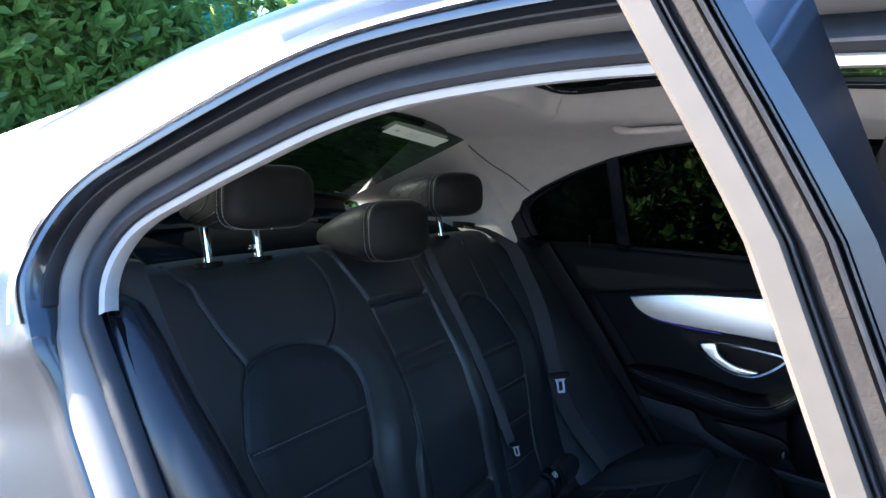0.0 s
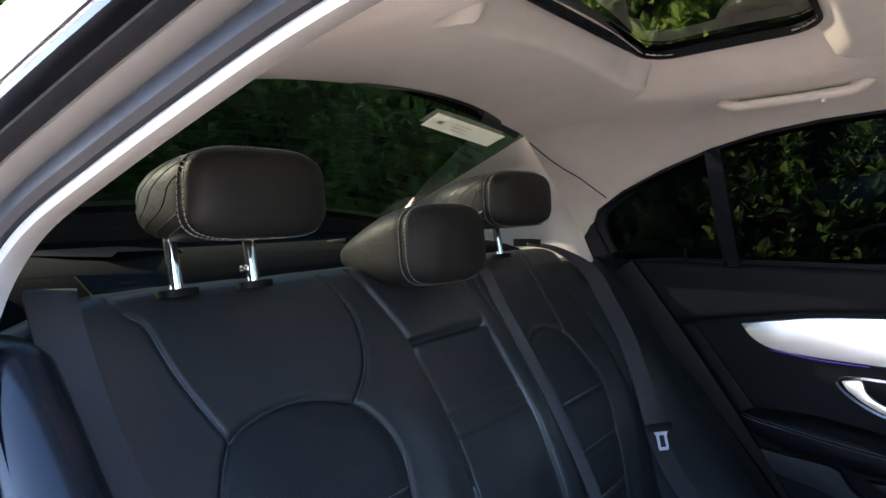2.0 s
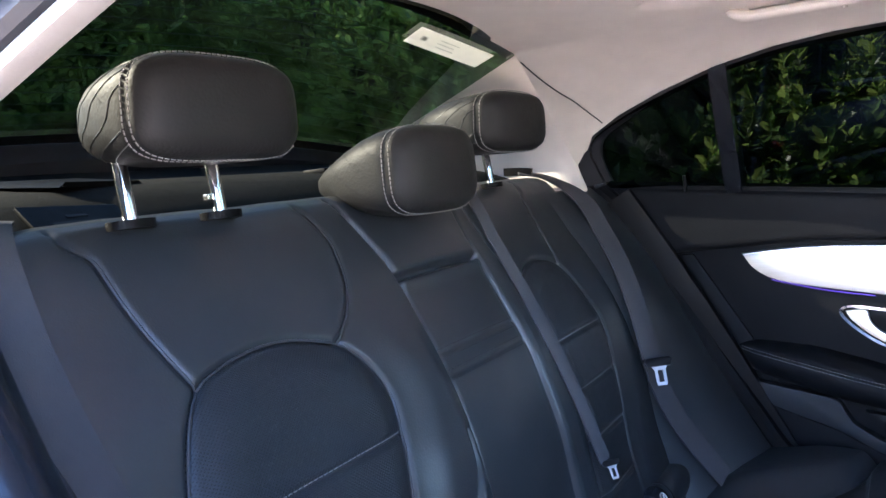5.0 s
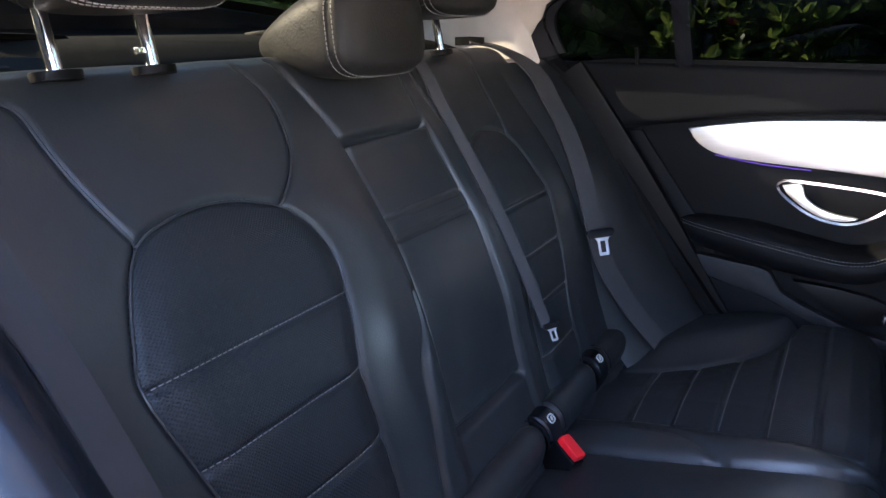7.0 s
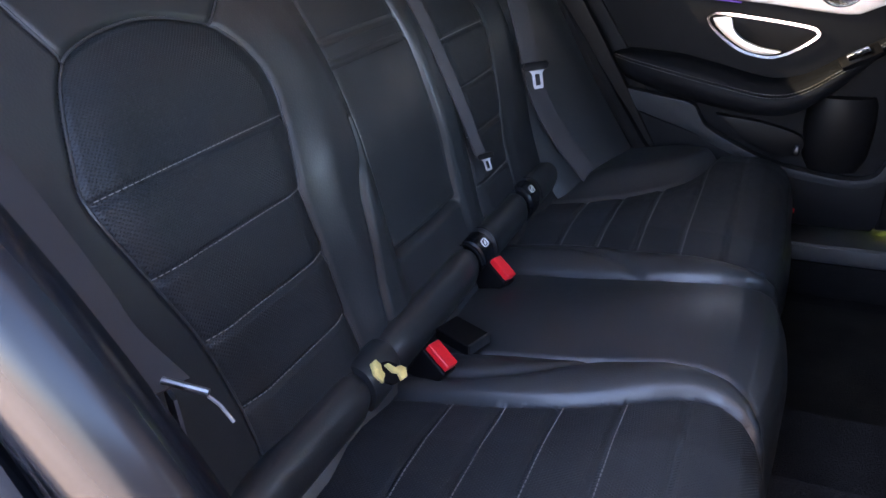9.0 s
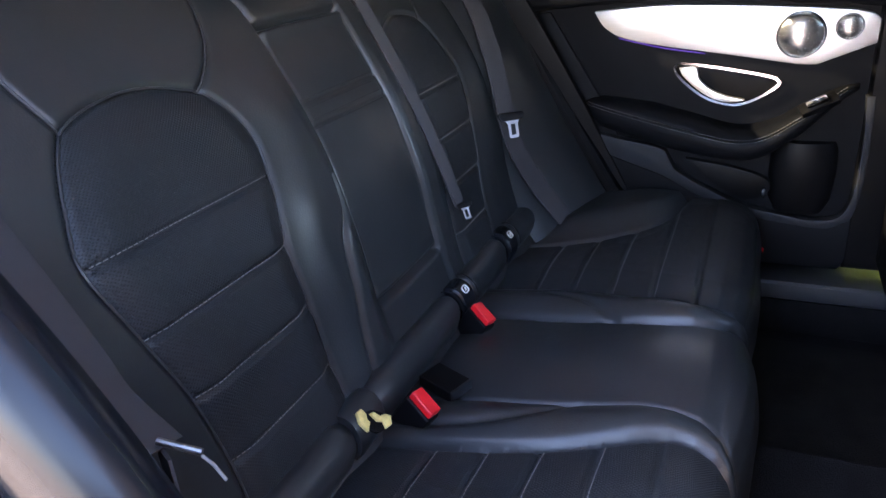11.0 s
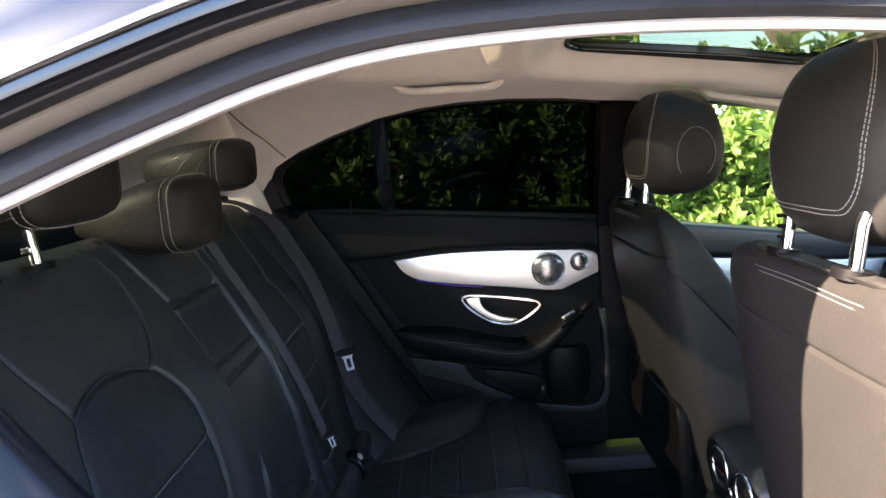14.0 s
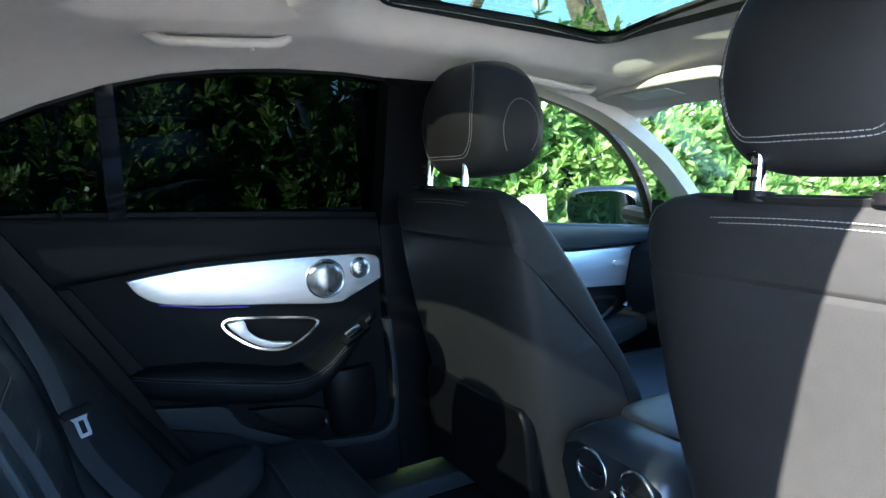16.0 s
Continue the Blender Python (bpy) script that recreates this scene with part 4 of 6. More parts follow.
part("webbing", ribbon([(-0.01, -0.50, 1.098), (0.05, -0.530, 1.085), bp(-0.545, 1.03, 0.012), bp(-0.544, 0.97, 0.010), bp(-0.540, 0.88, 0.014), bp(-0.538, 0.79, 0.026), bp(-0.538, 0.75, 0.036), (0.316, -0.540, 0.728)], 0.046, [Yv] * 3 + [Vector((-0.15, 0.95, -0.15))] * 1 + [Vector((-0.33, 0.89, -0.31))] * 4), BELT, near_belt)
part("webbing", ribbon([(0.316, -0.544, 0.728), (0.325, -0.552, 0.66), (0.330, -0.558, 0.58), (0.330, -0.56, 0.50)], 0.044, [Vector((-0.85, 0.5, -0.3))] * 4), BELT, near_belt)
part("anchor_bar", tube([(0.330, -0.557, 0.750), (0.346, -0.553, 0.746), (0.362, -0.548, 0.741)], 0.0030, 10, (0, 0, 1)), GREYMETAL, near_belt, "worn steel anchor bar")
part("frayed_end", tube([(0.364, -0.551, 0.741), (0.371, -0.549, 0.733), (0.380, -0.549, 0.721)], 0.0014, 7, (0, 0, 1)), EDGING, near_belt, "frayed pale thread end")
far_belt = thing("seat_belt", "dark grey seat belt with its steel tongue hanging free", "seat belt", group="rear seat belts")
fb = lambda q, t, l=0.006: tuple(far_bolster(q, t, l))
SIDE = Vector((0.35, 0.93, 0.05))
part("webbing", ribbon([(0.01, 0.475, 1.103), (0.060, 0.515, 1.083), fb(1.03, 0.45, 0.012), fb(0.97, 0.36), fb(0.90, 0.26), fb(0.82, 0.15, 0.008), fb(0.735, 0.07, 0.014)], 0.047, [Yv] * 2 + [SIDE] * 5), BELT, far_belt)
part("webbing", ribbon([fb(0.735, 0.07, 0.012), fb(0.66, 0.12), fb(0.58, 0.22), fb(0.50, 0.32)], 0.047, [SIDE] * 4), BELT, far_belt)


def hung(at, n, lean, scale, owner):
    """A belt tongue hanging free: a black housing over a slotted steel plate that looks along n."""
    n = Vector(n).normalized()
    up = Vector((lean, 0, 1))
    up = (up - n * up.dot(n)).normalized()
    m = Matrix.Translation(at) @ Matrix((n, up.cross(n), up)).transposed().to_4x4() @ Matrix.Scale(scale, 4)
    part("tongue", turned(slab([(-0.034, 0.006), (-0.028, 0.014), (0.028, 0.014), (0.034, 0.006), (0.027, -0.008), (-0.027, -0.008)], "x", -0.007, 0.007, 0.004), m), HARD, owner, "black belt tongue housing")
    for outline in ([(-0.020, -0.006), (0.020, -0.006), (0.013, -0.017), (-0.013, -0.017)], [(-0.013, -0.017), (-0.006, -0.017), (-0.006, -0.046), (-0.013, -0.046)], [(0.006, -0.017), (0.013, -0.017), (0.013, -0.046), (0.006, -0.046)], [(-0.013, -0.046), (0.013, -0.046), (0.011, -0.054), (-0.011, -0.054)]):
        part("tongue_plate", turned(slab(outline, "x", 0.000, 0.0025, 0), m), STEEL, owner, "steel tongue plate", smooth=0)


hung(Vector(fb(0.722, 0.06, 0.030)), (0.32, -0.88, 0.36), -0.10, 0.72, far_belt)
mid_belt = thing("seat_belt", "narrow middle seat belt running down to its buckle", "seat belt", group="rear seat belts")
part("webbing", ribbon([(0.02, 0.17, 1.096), bp(0.170, 1.07, 0.006), bp(0.158, 1.0, 0.006), bp(0.148, 0.93, 0.006), bp(0.147, 0.84, 0.007), bp(0.154, 0.75, 0.009), bp(0.176, 0.655, 0.014)], 0.024, [Vector((0.25, 1, 0.1))] * 7), BELT, mid_belt)
hung(Vector(bp(0.176, 0.650, 0.022)), (0.6, -0.7, 0.38), -0.15, 0.42, mid_belt)
for (bx, by, rz, lab) in ((0.346, -0.180, 74, "black belt buckle with a red release button between the cushions"), (0.338, 0.058, 70, "black belt buckle with a red release button by the isofix flap")):
    bk = thing("belt_buckle", lab, "belt buckle", group="belt buckles")
    m = pose(bx, by, 0.514, 0, 34, 0) @ pose(0, 0, 0, 0, 0, rz)
    part("housing", turned(block(-0.013, 0.013, -0.022, 0.022, -0.05, 0.004, 0.004, 3), m), HARD, bk)
    part("release_button", turned(block(-0.011, 0.010, -0.0195, 0.0195, 0.004, 0.016, 0.003, 3), m), RED, bk, "red release button")
bk = thing("belt_buckle", "plain black belt buckle lying on the cushion", "belt buckle", group="belt buckles")
part("housing", turned(block(-0.030, 0.030, -0.021, 0.021, -0.012, 0.006, 0.003, 3), pose(0.347, -0.108, 0.508, 0, 4, -20)), HARD, bk)
part("rim", turned(block(0.029, 0.033, -0.020, 0.020, -0.008, 0.0068, 0.001, 2), pose(0.347, -0.108, 0.508, 0, 4, -20)), CONSOLE, bk)
for fy in (0.085, 0.313):
    fl = thing("isofix_flap", "small black child-seat anchor flap with a white symbol", "anchor flap", group="anchor flaps")
    c = Vector((0.300, fy, 0.552))
    rings = []
    for y, g in ((-0.021, 0.90), (-0.018, 1.0), (0.018, 1.0), (0.021, 0.90)):
        rings.append([Vector((0.285 + 0.0272 * g * math.cos(w), fy + y, 0.520 + 0.0352 * g * math.sin(w))) for w in np.linspace(0, 2 * math.pi, 28, endpoint=False)])
    part("flap", loft(rings), VINYL, fl)
    m = pose(0.285 + 0.0272 * math.cos(0.85), fy, 0.520 + 0.0352 * math.sin(0.85), 0, -42, 0)
    ring = [(0.0075 * math.copysign(abs(math.cos(a)) ** 0.6, math.cos(a)), 0.006 * math.copysign(abs(math.sin(a)) ** 0.6, math.sin(a))) for a in np.linspace(0, 2 * math.pi, 25)]
    part("symbol", turned(tube([(0.0012, a, b) for a, b in ring], 0.0011, 6, (1, 0, 0)), m), WHITE, fl, "white seat symbol", smooth=0)
    part("symbol_mark", turned(slab([(-0.003, -0.003), (0.001, -0.003), (0.004, 0.003), (0.0, 0.003)], "x", 0.0008, 0.0020, 0), m), WHITE, fl, smooth=0)
    for y in (-0.024, 0.024):
        part("edge_seam", tube([(0.285 + 0.0275 * math.cos(w), fy + y * 1.35, 0.520 + 0.0355 * math.sin(w)) for w in np.linspace(-0.1, 1.9, 16)], 0.0012, 5, (0, 1, 0)), SOFT, fl)
for a, b in ((-0.50, -0.278), (-0.212, 0.056), (0.114, 0.284), (0.342, 0.60)):
    rings = []
    for t in np.linspace(0, 1, 13):
        k = min(1.0, math.sqrt(max(0.0, 1 - (1 - min(t, 1 - t) * 12) ** 2)) if min(t, 1 - t) < 1 / 12 else 1.0) * 0.22 + 0.78
        rings.append([Vector((0.285 + 0.026 * k * math.cos(w), a + (b - a) * t, 0.520 + 0.034 * k * math.sin(w))) for w in np.linspace(0, 2 * math.pi, 20, endpoint=False)])
    part("lower_roll", loft(rings), LEATHER, bench, "leather roll at the foot of the backrest", smooth=70)
worn = thing("isofix_anchor", "open child-seat anchor with its torn yellow foam showing", "anchor flap")
am = pose(0.305, -0.243, 0.530, 0, -35, 0) @ Matrix.Scale(0.85, 4)
rings = []
for y, g in ((-0.031, 0.55), (-0.031, 1.0), (-0.024, 1.06), (0.026, 1.04), (0.032, 0.96)):
    rings.append([Vector((0.284 + 0.026 * g * math.cos(w), -0.243 + y, 0.519 + 0.0345 * g * math.sin(w))) for w in np.linspace(0, 2 * math.pi, 28, endpoint=False)])
part("frame", loft(rings), LEATHER, worn, "torn leather cover", smooth=50)
part("hole", turned(slab(curve2([(-0.024, 0.004), (-0.016, 0.016), (0.004, 0.012), (0.016, 0.0), (0.022, -0.014), (0.010, -0.024), (-0.012, -0.018), (-0.024, 0.004)], 3)[:-1], "x", 0.006, 0.0105, 0.001), am), CARPET, worn, "dark torn hole")
for outline in ([(-0.026, -0.006), (-0.030, 0.012), (-0.022, 0.026), (-0.011, 0.025), (-0.009, 0.014), (-0.014, 0.008), (-0.013, 0.001), (-0.020, -0.002)], [(-0.004, 0.010), (0.004, 0.008), (0.010, -0.004), (0.021, -0.008), (0.027, -0.017), (0.018, -0.027), (0.004, -0.024), (0.007, -0.013), (-0.001, -0.006)]):
    part("foam", turned(slab(outline, "x", 0.007, 0.0145, 0.003, 2), am), FOAM, worn, "torn yellow foam")


# ---- rear door on the far side, shut ----
door = thing("rear_door", "black leather-lined rear door, shut, with a pale metal inlay", "car door")
CARD = [(0.115, 1.060), (0.30, 1.040), (0.42, 1.027), (0.67, 1.000), (0.90, 0.975), (0.915, 0.84), (0.915, 0.40), (0.87, 0.375), (0.66, 0.375), (0.54, 0.40), (0.441, 0.53), (0.336, 0.705), (0.232, 0.903), (0.150, 1.02)]
part("door_card", slab(CARD, "y", 0.690, 0.80, 0.010, 3), SOFT, door, "black door lining")
part("upper_panel", slab([(0.125, 1.052), (0.30, 1.035), (0.67, 0.995), (0.895, 0.970), (0.895, 0.895), (0.66, 0.914), (0.50, 0.918), (0.36, 0.912), (0.245, 0.905), (0.17, 1.0)], "y", 0.655, 0.70, 0.016, 4), SOFT, door, "padded upper door panel")
part("rear_gusset", slab([(0.245, 0.900), (0.285, 0.900), (0.405, 0.700), (0.440, 0.62), (0.42, 0.575), (0.335, 0.715)], "y", 0.684, 0.70, 0.003, 2), SOFT, door)
INLAY = curve2([(0.379, 0.899), (0.40, 0.868), (0.44, 0.845), (0.517, 0.829), (0.656, 0.809), (0.76, 0.793), (0.800, 0.791)], 5) + curve2([(0.895, 0.830), (0.898, 0.850), (0.893, 0.872), (0.876, 0.884), (0.826, 0.892), (0.661, 0.903), (0.522, 0.908), (0.43, 0.904)], 4)
part("inlay", slab(INLAY, "y", 0.676, 0.70, 0.004, 2), ALU, door, "brushed pale metal inlay")

part("light_strip", tube([(x, 0.678, z - 0.0035) for x, z in curve2([(0.43, 0.849), (0.517, 0.829), (0.60, 0.817)], 5)], 0.0014, 6, (0, 1, 0)), GLOW, door, "violet ambient light strip")


def disc(x, z, r, y0, y1, material, parent, name, label="", dome=0.0):
    rings = []
    for rr, yy in ((r, y1), (r, y0 + 0.002), (r * 0.96, y0), (r * 0.6, y0 - dome * 0.7), (r * 0.05, y0 - dome)):
        rings.append([Vector((x + rr * math.cos(a), yy, z + rr * math.sin(a))) for a in np.linspace(0, 2 * math.pi, 36, endpoint=False)])
    return part(name, loft(rings), material, parent, label)


def pierced(x, z, r, y0, y1, bow, name, label):
    """A round grille bowed about an upright axis."""
    rings = []
    for rr, yy in ((r, y1), (r, y0 + 0.002), (r * 0.97, y0), (r * 0.8, y0), (r * 0.55, y0), (r * 0.3, y0), (r * 0.03, y0)):
        rings.append([Vector((x + rr * math.cos(a), yy - (bow * (1 - (rr * math.cos(a) / r) ** 2) * (1 - (rr / r) ** 6) if yy == y0 else 0), z + rr * math.sin(a))) for a in np.linspace(0, 2 * math.pi, 36, endpoint=False)])
    return part(name, loft(rings), MESHG, door, label)


def hoop(x, z, r, y, t, material, parent, name, label="", sx=1.0):
    p = [(x + r * sx * math.cos(a), y, z + r * math.sin(a)) for a in np.linspace(0, 2 * math.pi, 49)]
    return part(name, tube(p, t, 8, (0, 1, 0)), material, parent, label)


sp = pierced(0.767, 0.847, 0.040, 0.674, 0.69, 0.012, "speaker", "round pierced-metal speaker grille")
hoop(0.767, 0.847, 0.041, 0.6745, 0.0022, SATIN, sp, "rim")
disc(0.767, 0.847, 0.0035, 0.660, 0.672, SATIN, sp, "badge", "small round badge")
sp = pierced(0.846, 0.860, 0.0215, 0.674, 0.69, 0.006, "tweeter", "small round speaker grille")
hoop(0.846, 0.860, 0.022, 0.6745, 0.0018, SATIN, sp, "rim")
# pull handle: a bright frame round a hollow with a lever
HF = [(0.543, 0.786), (0.552, 0.793), (0.575, 0.7935), (0.654, 0.782), (0.722, 0.769), (0.738, 0.760), (0.736, 0.750), (0.706, 0.728), (0.672, 0.714), (0.640, 0.715), (0.605, 0.727), (0.572, 0.750), (0.550, 0.772)]
hp = [(p.x, 0.676, p.z) for p in catmull([(a, 0, b) for a, b in HF] + [(HF[0][0], 0, HF[0][1])], 5)]
hd = part("handle", sweep(hp, [(-0.0026, -0.002), (0.0026, -0.002), (0.0022, 0.005), (-0.0022, 0.005)], (0, 1, 0)), CHROME, door, "chrome door-pull frame")
part("hollow", slab([(a, b) for a, b in HF], "y", 0.684, 0.70, 0.002), HARD, hd)
part("lever", slab(curve2([(0.553, 0.786), (0.585, 0.788), (0.592, 0.766), (0.612, 0.746), (0.645, 0.731), (0.680, 0.724), (0.655, 0.719), (0.620, 0.726), (0.585, 0.748), (0.560, 0.772)], 3), "y", 0.668, 0.682, 0.004, 2), ALU, hd, "satin metal lever")
# armrest
arm = catmull([(0.345, 0.692, 0.700), (0.40, 0.655, 0.692), (0.50, 0.630, 0.672), (0.58, 0.622, 0.654), (0.665, 0.618, 0.638), (0.723, 0.622, 0.646), (0.783, 0.634, 0.684), (0.845, 0.658, 0.733), (0.878, 0.685, 0.748)], 8)
rings = []
for i, p in enumerate(arm):
    k = math.sin(math.pi * (0.12 + 0.80 * i / (len(arm) - 1)))
    h = float(np.interp(p.x, [0.345, 0.40, 0.50, 0.58, 0.665, 0.723, 0.783, 0.845, 0.88], [0.022, 0.032, 0.039, 0.036, 0.030, 0.030, 0.027, 0.014, 0.009]))
    rings.append([Vector((p.x, p.y + dy, p.z + dz)) for dy, dz in ((0.10, h * 1.15), (0.04, h * 1.05), (0.018, h * 0.95), (0.006, h * 0.72), (0.0015, h * 0.50), (0.003, h * 0.42), (0.0, h * 0.30), (-0.001, -h * 0.2), (0.004, -h * 0.6), (0.014, -h * 0.88), (0.03, -h), (0.10, -h))])
ar = part("armrest", loft(rings), SOFT, door, "padded leather armrest with stitching", smooth=60)
for lift in (0.0175, 0.0115):
    part("stitching", stitch([p + Vector((0, 0.0003 if lift < 0.015 else 0.0008, lift - 0.006 * float(smoothstep(p.x, 0.76, 0.84)))) for p in arm[4:-6]], 0.006, 0.004, 0.0006), THREAD, ar, smooth=0)
sw = part("window_switch", turned(block(-0.034, 0.034, -0.015, 0.015, -0.006, 0.006, 0.003), pose(0.812, 0.650, 0.722, 25, -25, 8)), HARD, door, "window switch")
part("toggle", turned(block(-0.022, 0.016, -0.010, 0.008, 0.003, 0.013, 0.003), pose(0.812, 0.648, 0.724, 25, -25, 8)), CHROME, sw, "chrome switch toggle")
# lower bin
BIN = curve2([(0.381, 0.650), (0.45, 0.636), (0.526, 0.620), (0.545, 0.596), (0.563, 0.571), (0.623, 0.537), (0.693, 0.506), (0.761, 0.491), (0.827, 0.482), (0.869, 0.489), (0.887, 0.515), (0.895, 0.565), (0.895, 0.66), (0.889, 0.735)], 5)
LOW = curve2([(0.905, 0.735), (0.909, 0.60), (0.900, 0.50), (0.880, 0.477), (0.849, 0.465), (0.784, 0.470), (0.694, 0.486), (0.599, 0.523), (0.533, 0.559), (0.46, 0.585), (0.42, 0.60)], 5)
part("bin_rim", slab(BIN + LOW, "y", 0.662, 0.69, 0.004, 2), GREYP, door, "dark grey rim of the door bin")
part("bin_cover", slab([(0.415, 0.603), (0.533, 0.562), (0.599, 0.526), (0.694, 0.489), (0.784, 0.473), (0.849, 0.468), (0.882, 0.480), (0.903, 0.50), (0.912, 0.415), (0.887, 0.374), (0.721, 0.374), (0.62, 0.39), (0.50, 0.44), (0.44, 0.545)], "y", 0.667, 0.70, 0.010, 3), SOFT, door, "lower door panel")
part("bin_pocket", slab(curve2([(0.575, 0.597), (0.66, 0.585), (0.735, 0.562), (0.742, 0.53), (0.700, 0.514), (0.63, 0.545)], 4), "y", 0.674, 0.70, 0.006), HARD, door, "dark pocket wall")
part("bottle_holder", loft([[Vector((0.80 + 0.062 * r * math.cos(a), 0.690 - 0.030 * r * max(0.0, math.sin(a)), z)) for a in np.linspace(0, math.pi, 18)] for z, r in ((0.492, 0.70), (0.52, 0.92), (0.58, 1.0), (0.625, 0.96), (0.64, 0.86))]), HARD, door, "black bottle holder in the door bin")
part("holder_clip", superball((0.733, 0.664, 0.535), 0.006, 0.006, 0.011, 0.7, 0.7, 12, 8), CONSOLE, door)
part("reflector", block(0.735, 0.746, 0.655, 0.664, 0.405, 0.413, 0.002), RED, door, "small red reflector")
part("door_seal", tube([(x - 0.012, 0.658, z) for x, z in [(0.08, 1.10), (0.10, 1.066), (0.150, 1.02), (0.225, 0.905), (0.33, 0.705), (0.435, 0.53), (0.53, 0.405)]], 0.019, 10, (0, 1, 0)), HARD, door, "black rubber door seal")
part("lock_pin", tube([(0.289, 0.646, 1.03), (0.289, 0.644, 1.062)], 0.0035, 8, (1, 0, 0)), HARD, door, "black lock pin")
part("sill_seal", sweep([(0.125, 0.668, 1.057), (0.30, 0.668, 1.039), (0.67, 0.668, 1.001), (0.895, 0.668, 0.976)], [(-0.008, -0.010), (0.008, -0.010), (0.006, 0.001), (-0.006, 0.001)]), HARD, door)
part("door_skin", slab([(0.0, 1.05), (0.92, 0.98), (0.92, 0.30), (0.50, 0.30), (0.1, 0.8)], "y", 0.80, 0.86, 0.02, 2), PAINT, door, "painted outer door skin")
# window frame and glass
WIN = [(0.109, 1.10), (0.109, 1.129), (0.128, 1.160), (0.19, 1.192), (0.28, 1.224), (0.381, 1.251), (0.477, 1.266), (0.569, 1.272), (0.683, 1.271), (0.804, 1.262), (0.895, 1.249)]
wp = catmull([(x, 0.592 - 0.40 * (z - 1.15) + 0.025, z) for x, z in [(0.118, 1.062)] + WIN], 5)
part("window_frame", sweep(wp, [(-0.010, -0.016), (0.004, -0.014), (0.012, 0.0), (0.012, 0.020), (-0.014, 0.020)], (0, -1, 0.3)), PIANO, door, "black window frame")
band = []
for i, p in enumerate(wp[:34]):
    d = Vector((0.36, 0, 1.10)) - Vector((p.x, 0, p.z))
    d.normalize()
    w = 0.004 + 0.020 * float(1 - smoothstep(i, 8, 33))
    k = float(1 - smoothstep(i, 6, 30))
    band.append([p + Vector((0, -0.020 - 0.016 * k, 0)) - d * (0.004 + 0.026 * k), p + Vector((0, -0.020 - 0.010 * k, 0)) - d * 0.004, p + Vector((0, -0.018, 0)) + d * w * 0.5, p + Vector((0, -0.010, 0)) + d * w, p + Vector((0, 0.012, 0)) + d * w])
part("window_seal", sheet(band), RUBBER, door, "black rubber window seal")
part("divider_bar", sweep([(0.383, 0.655, 1.025), (0.385, 0.600, 1.14), (0.386, 0.560, 1.262)], [(-0.013, -0.018), (-0.013, 0.012), (0.013, 0.012), (0.013, -0.018)], (1, 0, 0)), PIANO, door, "black divider bar")
wy = lambda z: 0.668 - 0.42 * (z - 1.03)
pane = [(x, z) for x, z in [(0.118, 1.052)] + WIN + [(0.895, 0.972), (0.67, 0.995), (0.40, 1.022)]]
v = [Vector((x, wy(z), z)) for x, z in pane] + [Vector((x, wy(z) + 0.004, z)) for x, z in pane]
n = len(pane)
part("pane", (v[:n], [tuple(range(n))]), TINT, door, "dark tinted window pane", smooth=0)

# pillar between the doors, front door beyond it
pillar = tagged(part("pillar_left", slab([(0.893, 0.38), (0.893, 0.97), (0.893, 1.246), (0.99, 1.236), (1.05, 0.97), (1.05, 0.38)], "y", 0.665, 0.76, 0.012, 3), HARD), "black pillar between the far doors", "pillar", kind="structure")
part("pillar_upper", sweep([(0.945, 0.668, 0.96), (0.945, 0.615, 1.09), (0.945, 0.565, 1.222), (0.945, 0.556, 1.244)], [(-0.03, -0.054), (0.03, -0.054), (0.03, 0.060), (-0.03, 0.052)], (1, 0, 0)), HARD, pillar)
fdoor = thing("front_door", "black front door with a pale metal inlay, shut", "car door")
part("door_card", slab([(1.05, 0.94), (1.40, 0.885), (1.75, 0.835), (1.80, 0.60), (1.75, 0.36), (1.05, 0.36)], "y", 0.690, 0.80, 0.012, 3), SOFT, fdoor)
part("sill_ledge", slab([(1.05, 0.945), (1.40, 0.892), (1.76, 0.842), (1.76, 0.808), (1.40, 0.825), (1.05, 0.87)], "y", 0.655, 0.75, 0.014, 3), CONSOLE, fdoor, "upper door ledge")
part("inlay", slab([(1.06, 0.850), (1.25, 0.835), (1.426, 0.815), (1.74, 0.799), (1.72, 0.690), (1.48, 0.715), (1.25, 0.745)], "y", 0.676, 0.70, 0.004, 2), ALU, fdoor, "brushed pale metal inlay")
disc(1.71, 0.745, 0.04, 0.668, 0.69, MESHG, fdoor, "speaker", "round pierced-metal speaker grille", 0.004)
hh = [(1.44, 0.67), (1.47, 0.685), (1.545, 0.678), (1.545, 0.66), (1.50, 0.632), (1.46, 0.64)]
part("handle", sweep([(p.x, 0.676, p.z) for p in catmull([(a, 0, b) for a, b in hh + hh[:1]], 5)], [(-0.005, -0.004), (0.005, -0.004), (0.004, 0.005), (-0.004, 0.005)], (0, 1, 0)), CHROME, fdoor, "chrome door-pull frame")
part("armrest", sweep(catmull([(1.30, 0.65, 0.585), (1.45, 0.63, 0.590), (1.58, 0.632, 0.615), (1.65, 0.645, 0.648), (1.72, 0.675, 0.685)], 5), [(-0.05, -0.02), (0.03, -0.02), (0.035, 0.0), (0.03, 0.02), (-0.05, 0.02)]), LEATHER, fdoor, "leather armrest")
part("memory_switch", slab([(1.55, 0.775), (1.62, 0.771), (1.618, 0.755), (1.55, 0.760)], "y", 0.668, 0.68, 0.003), ALU, fdoor, "seat switch plate")
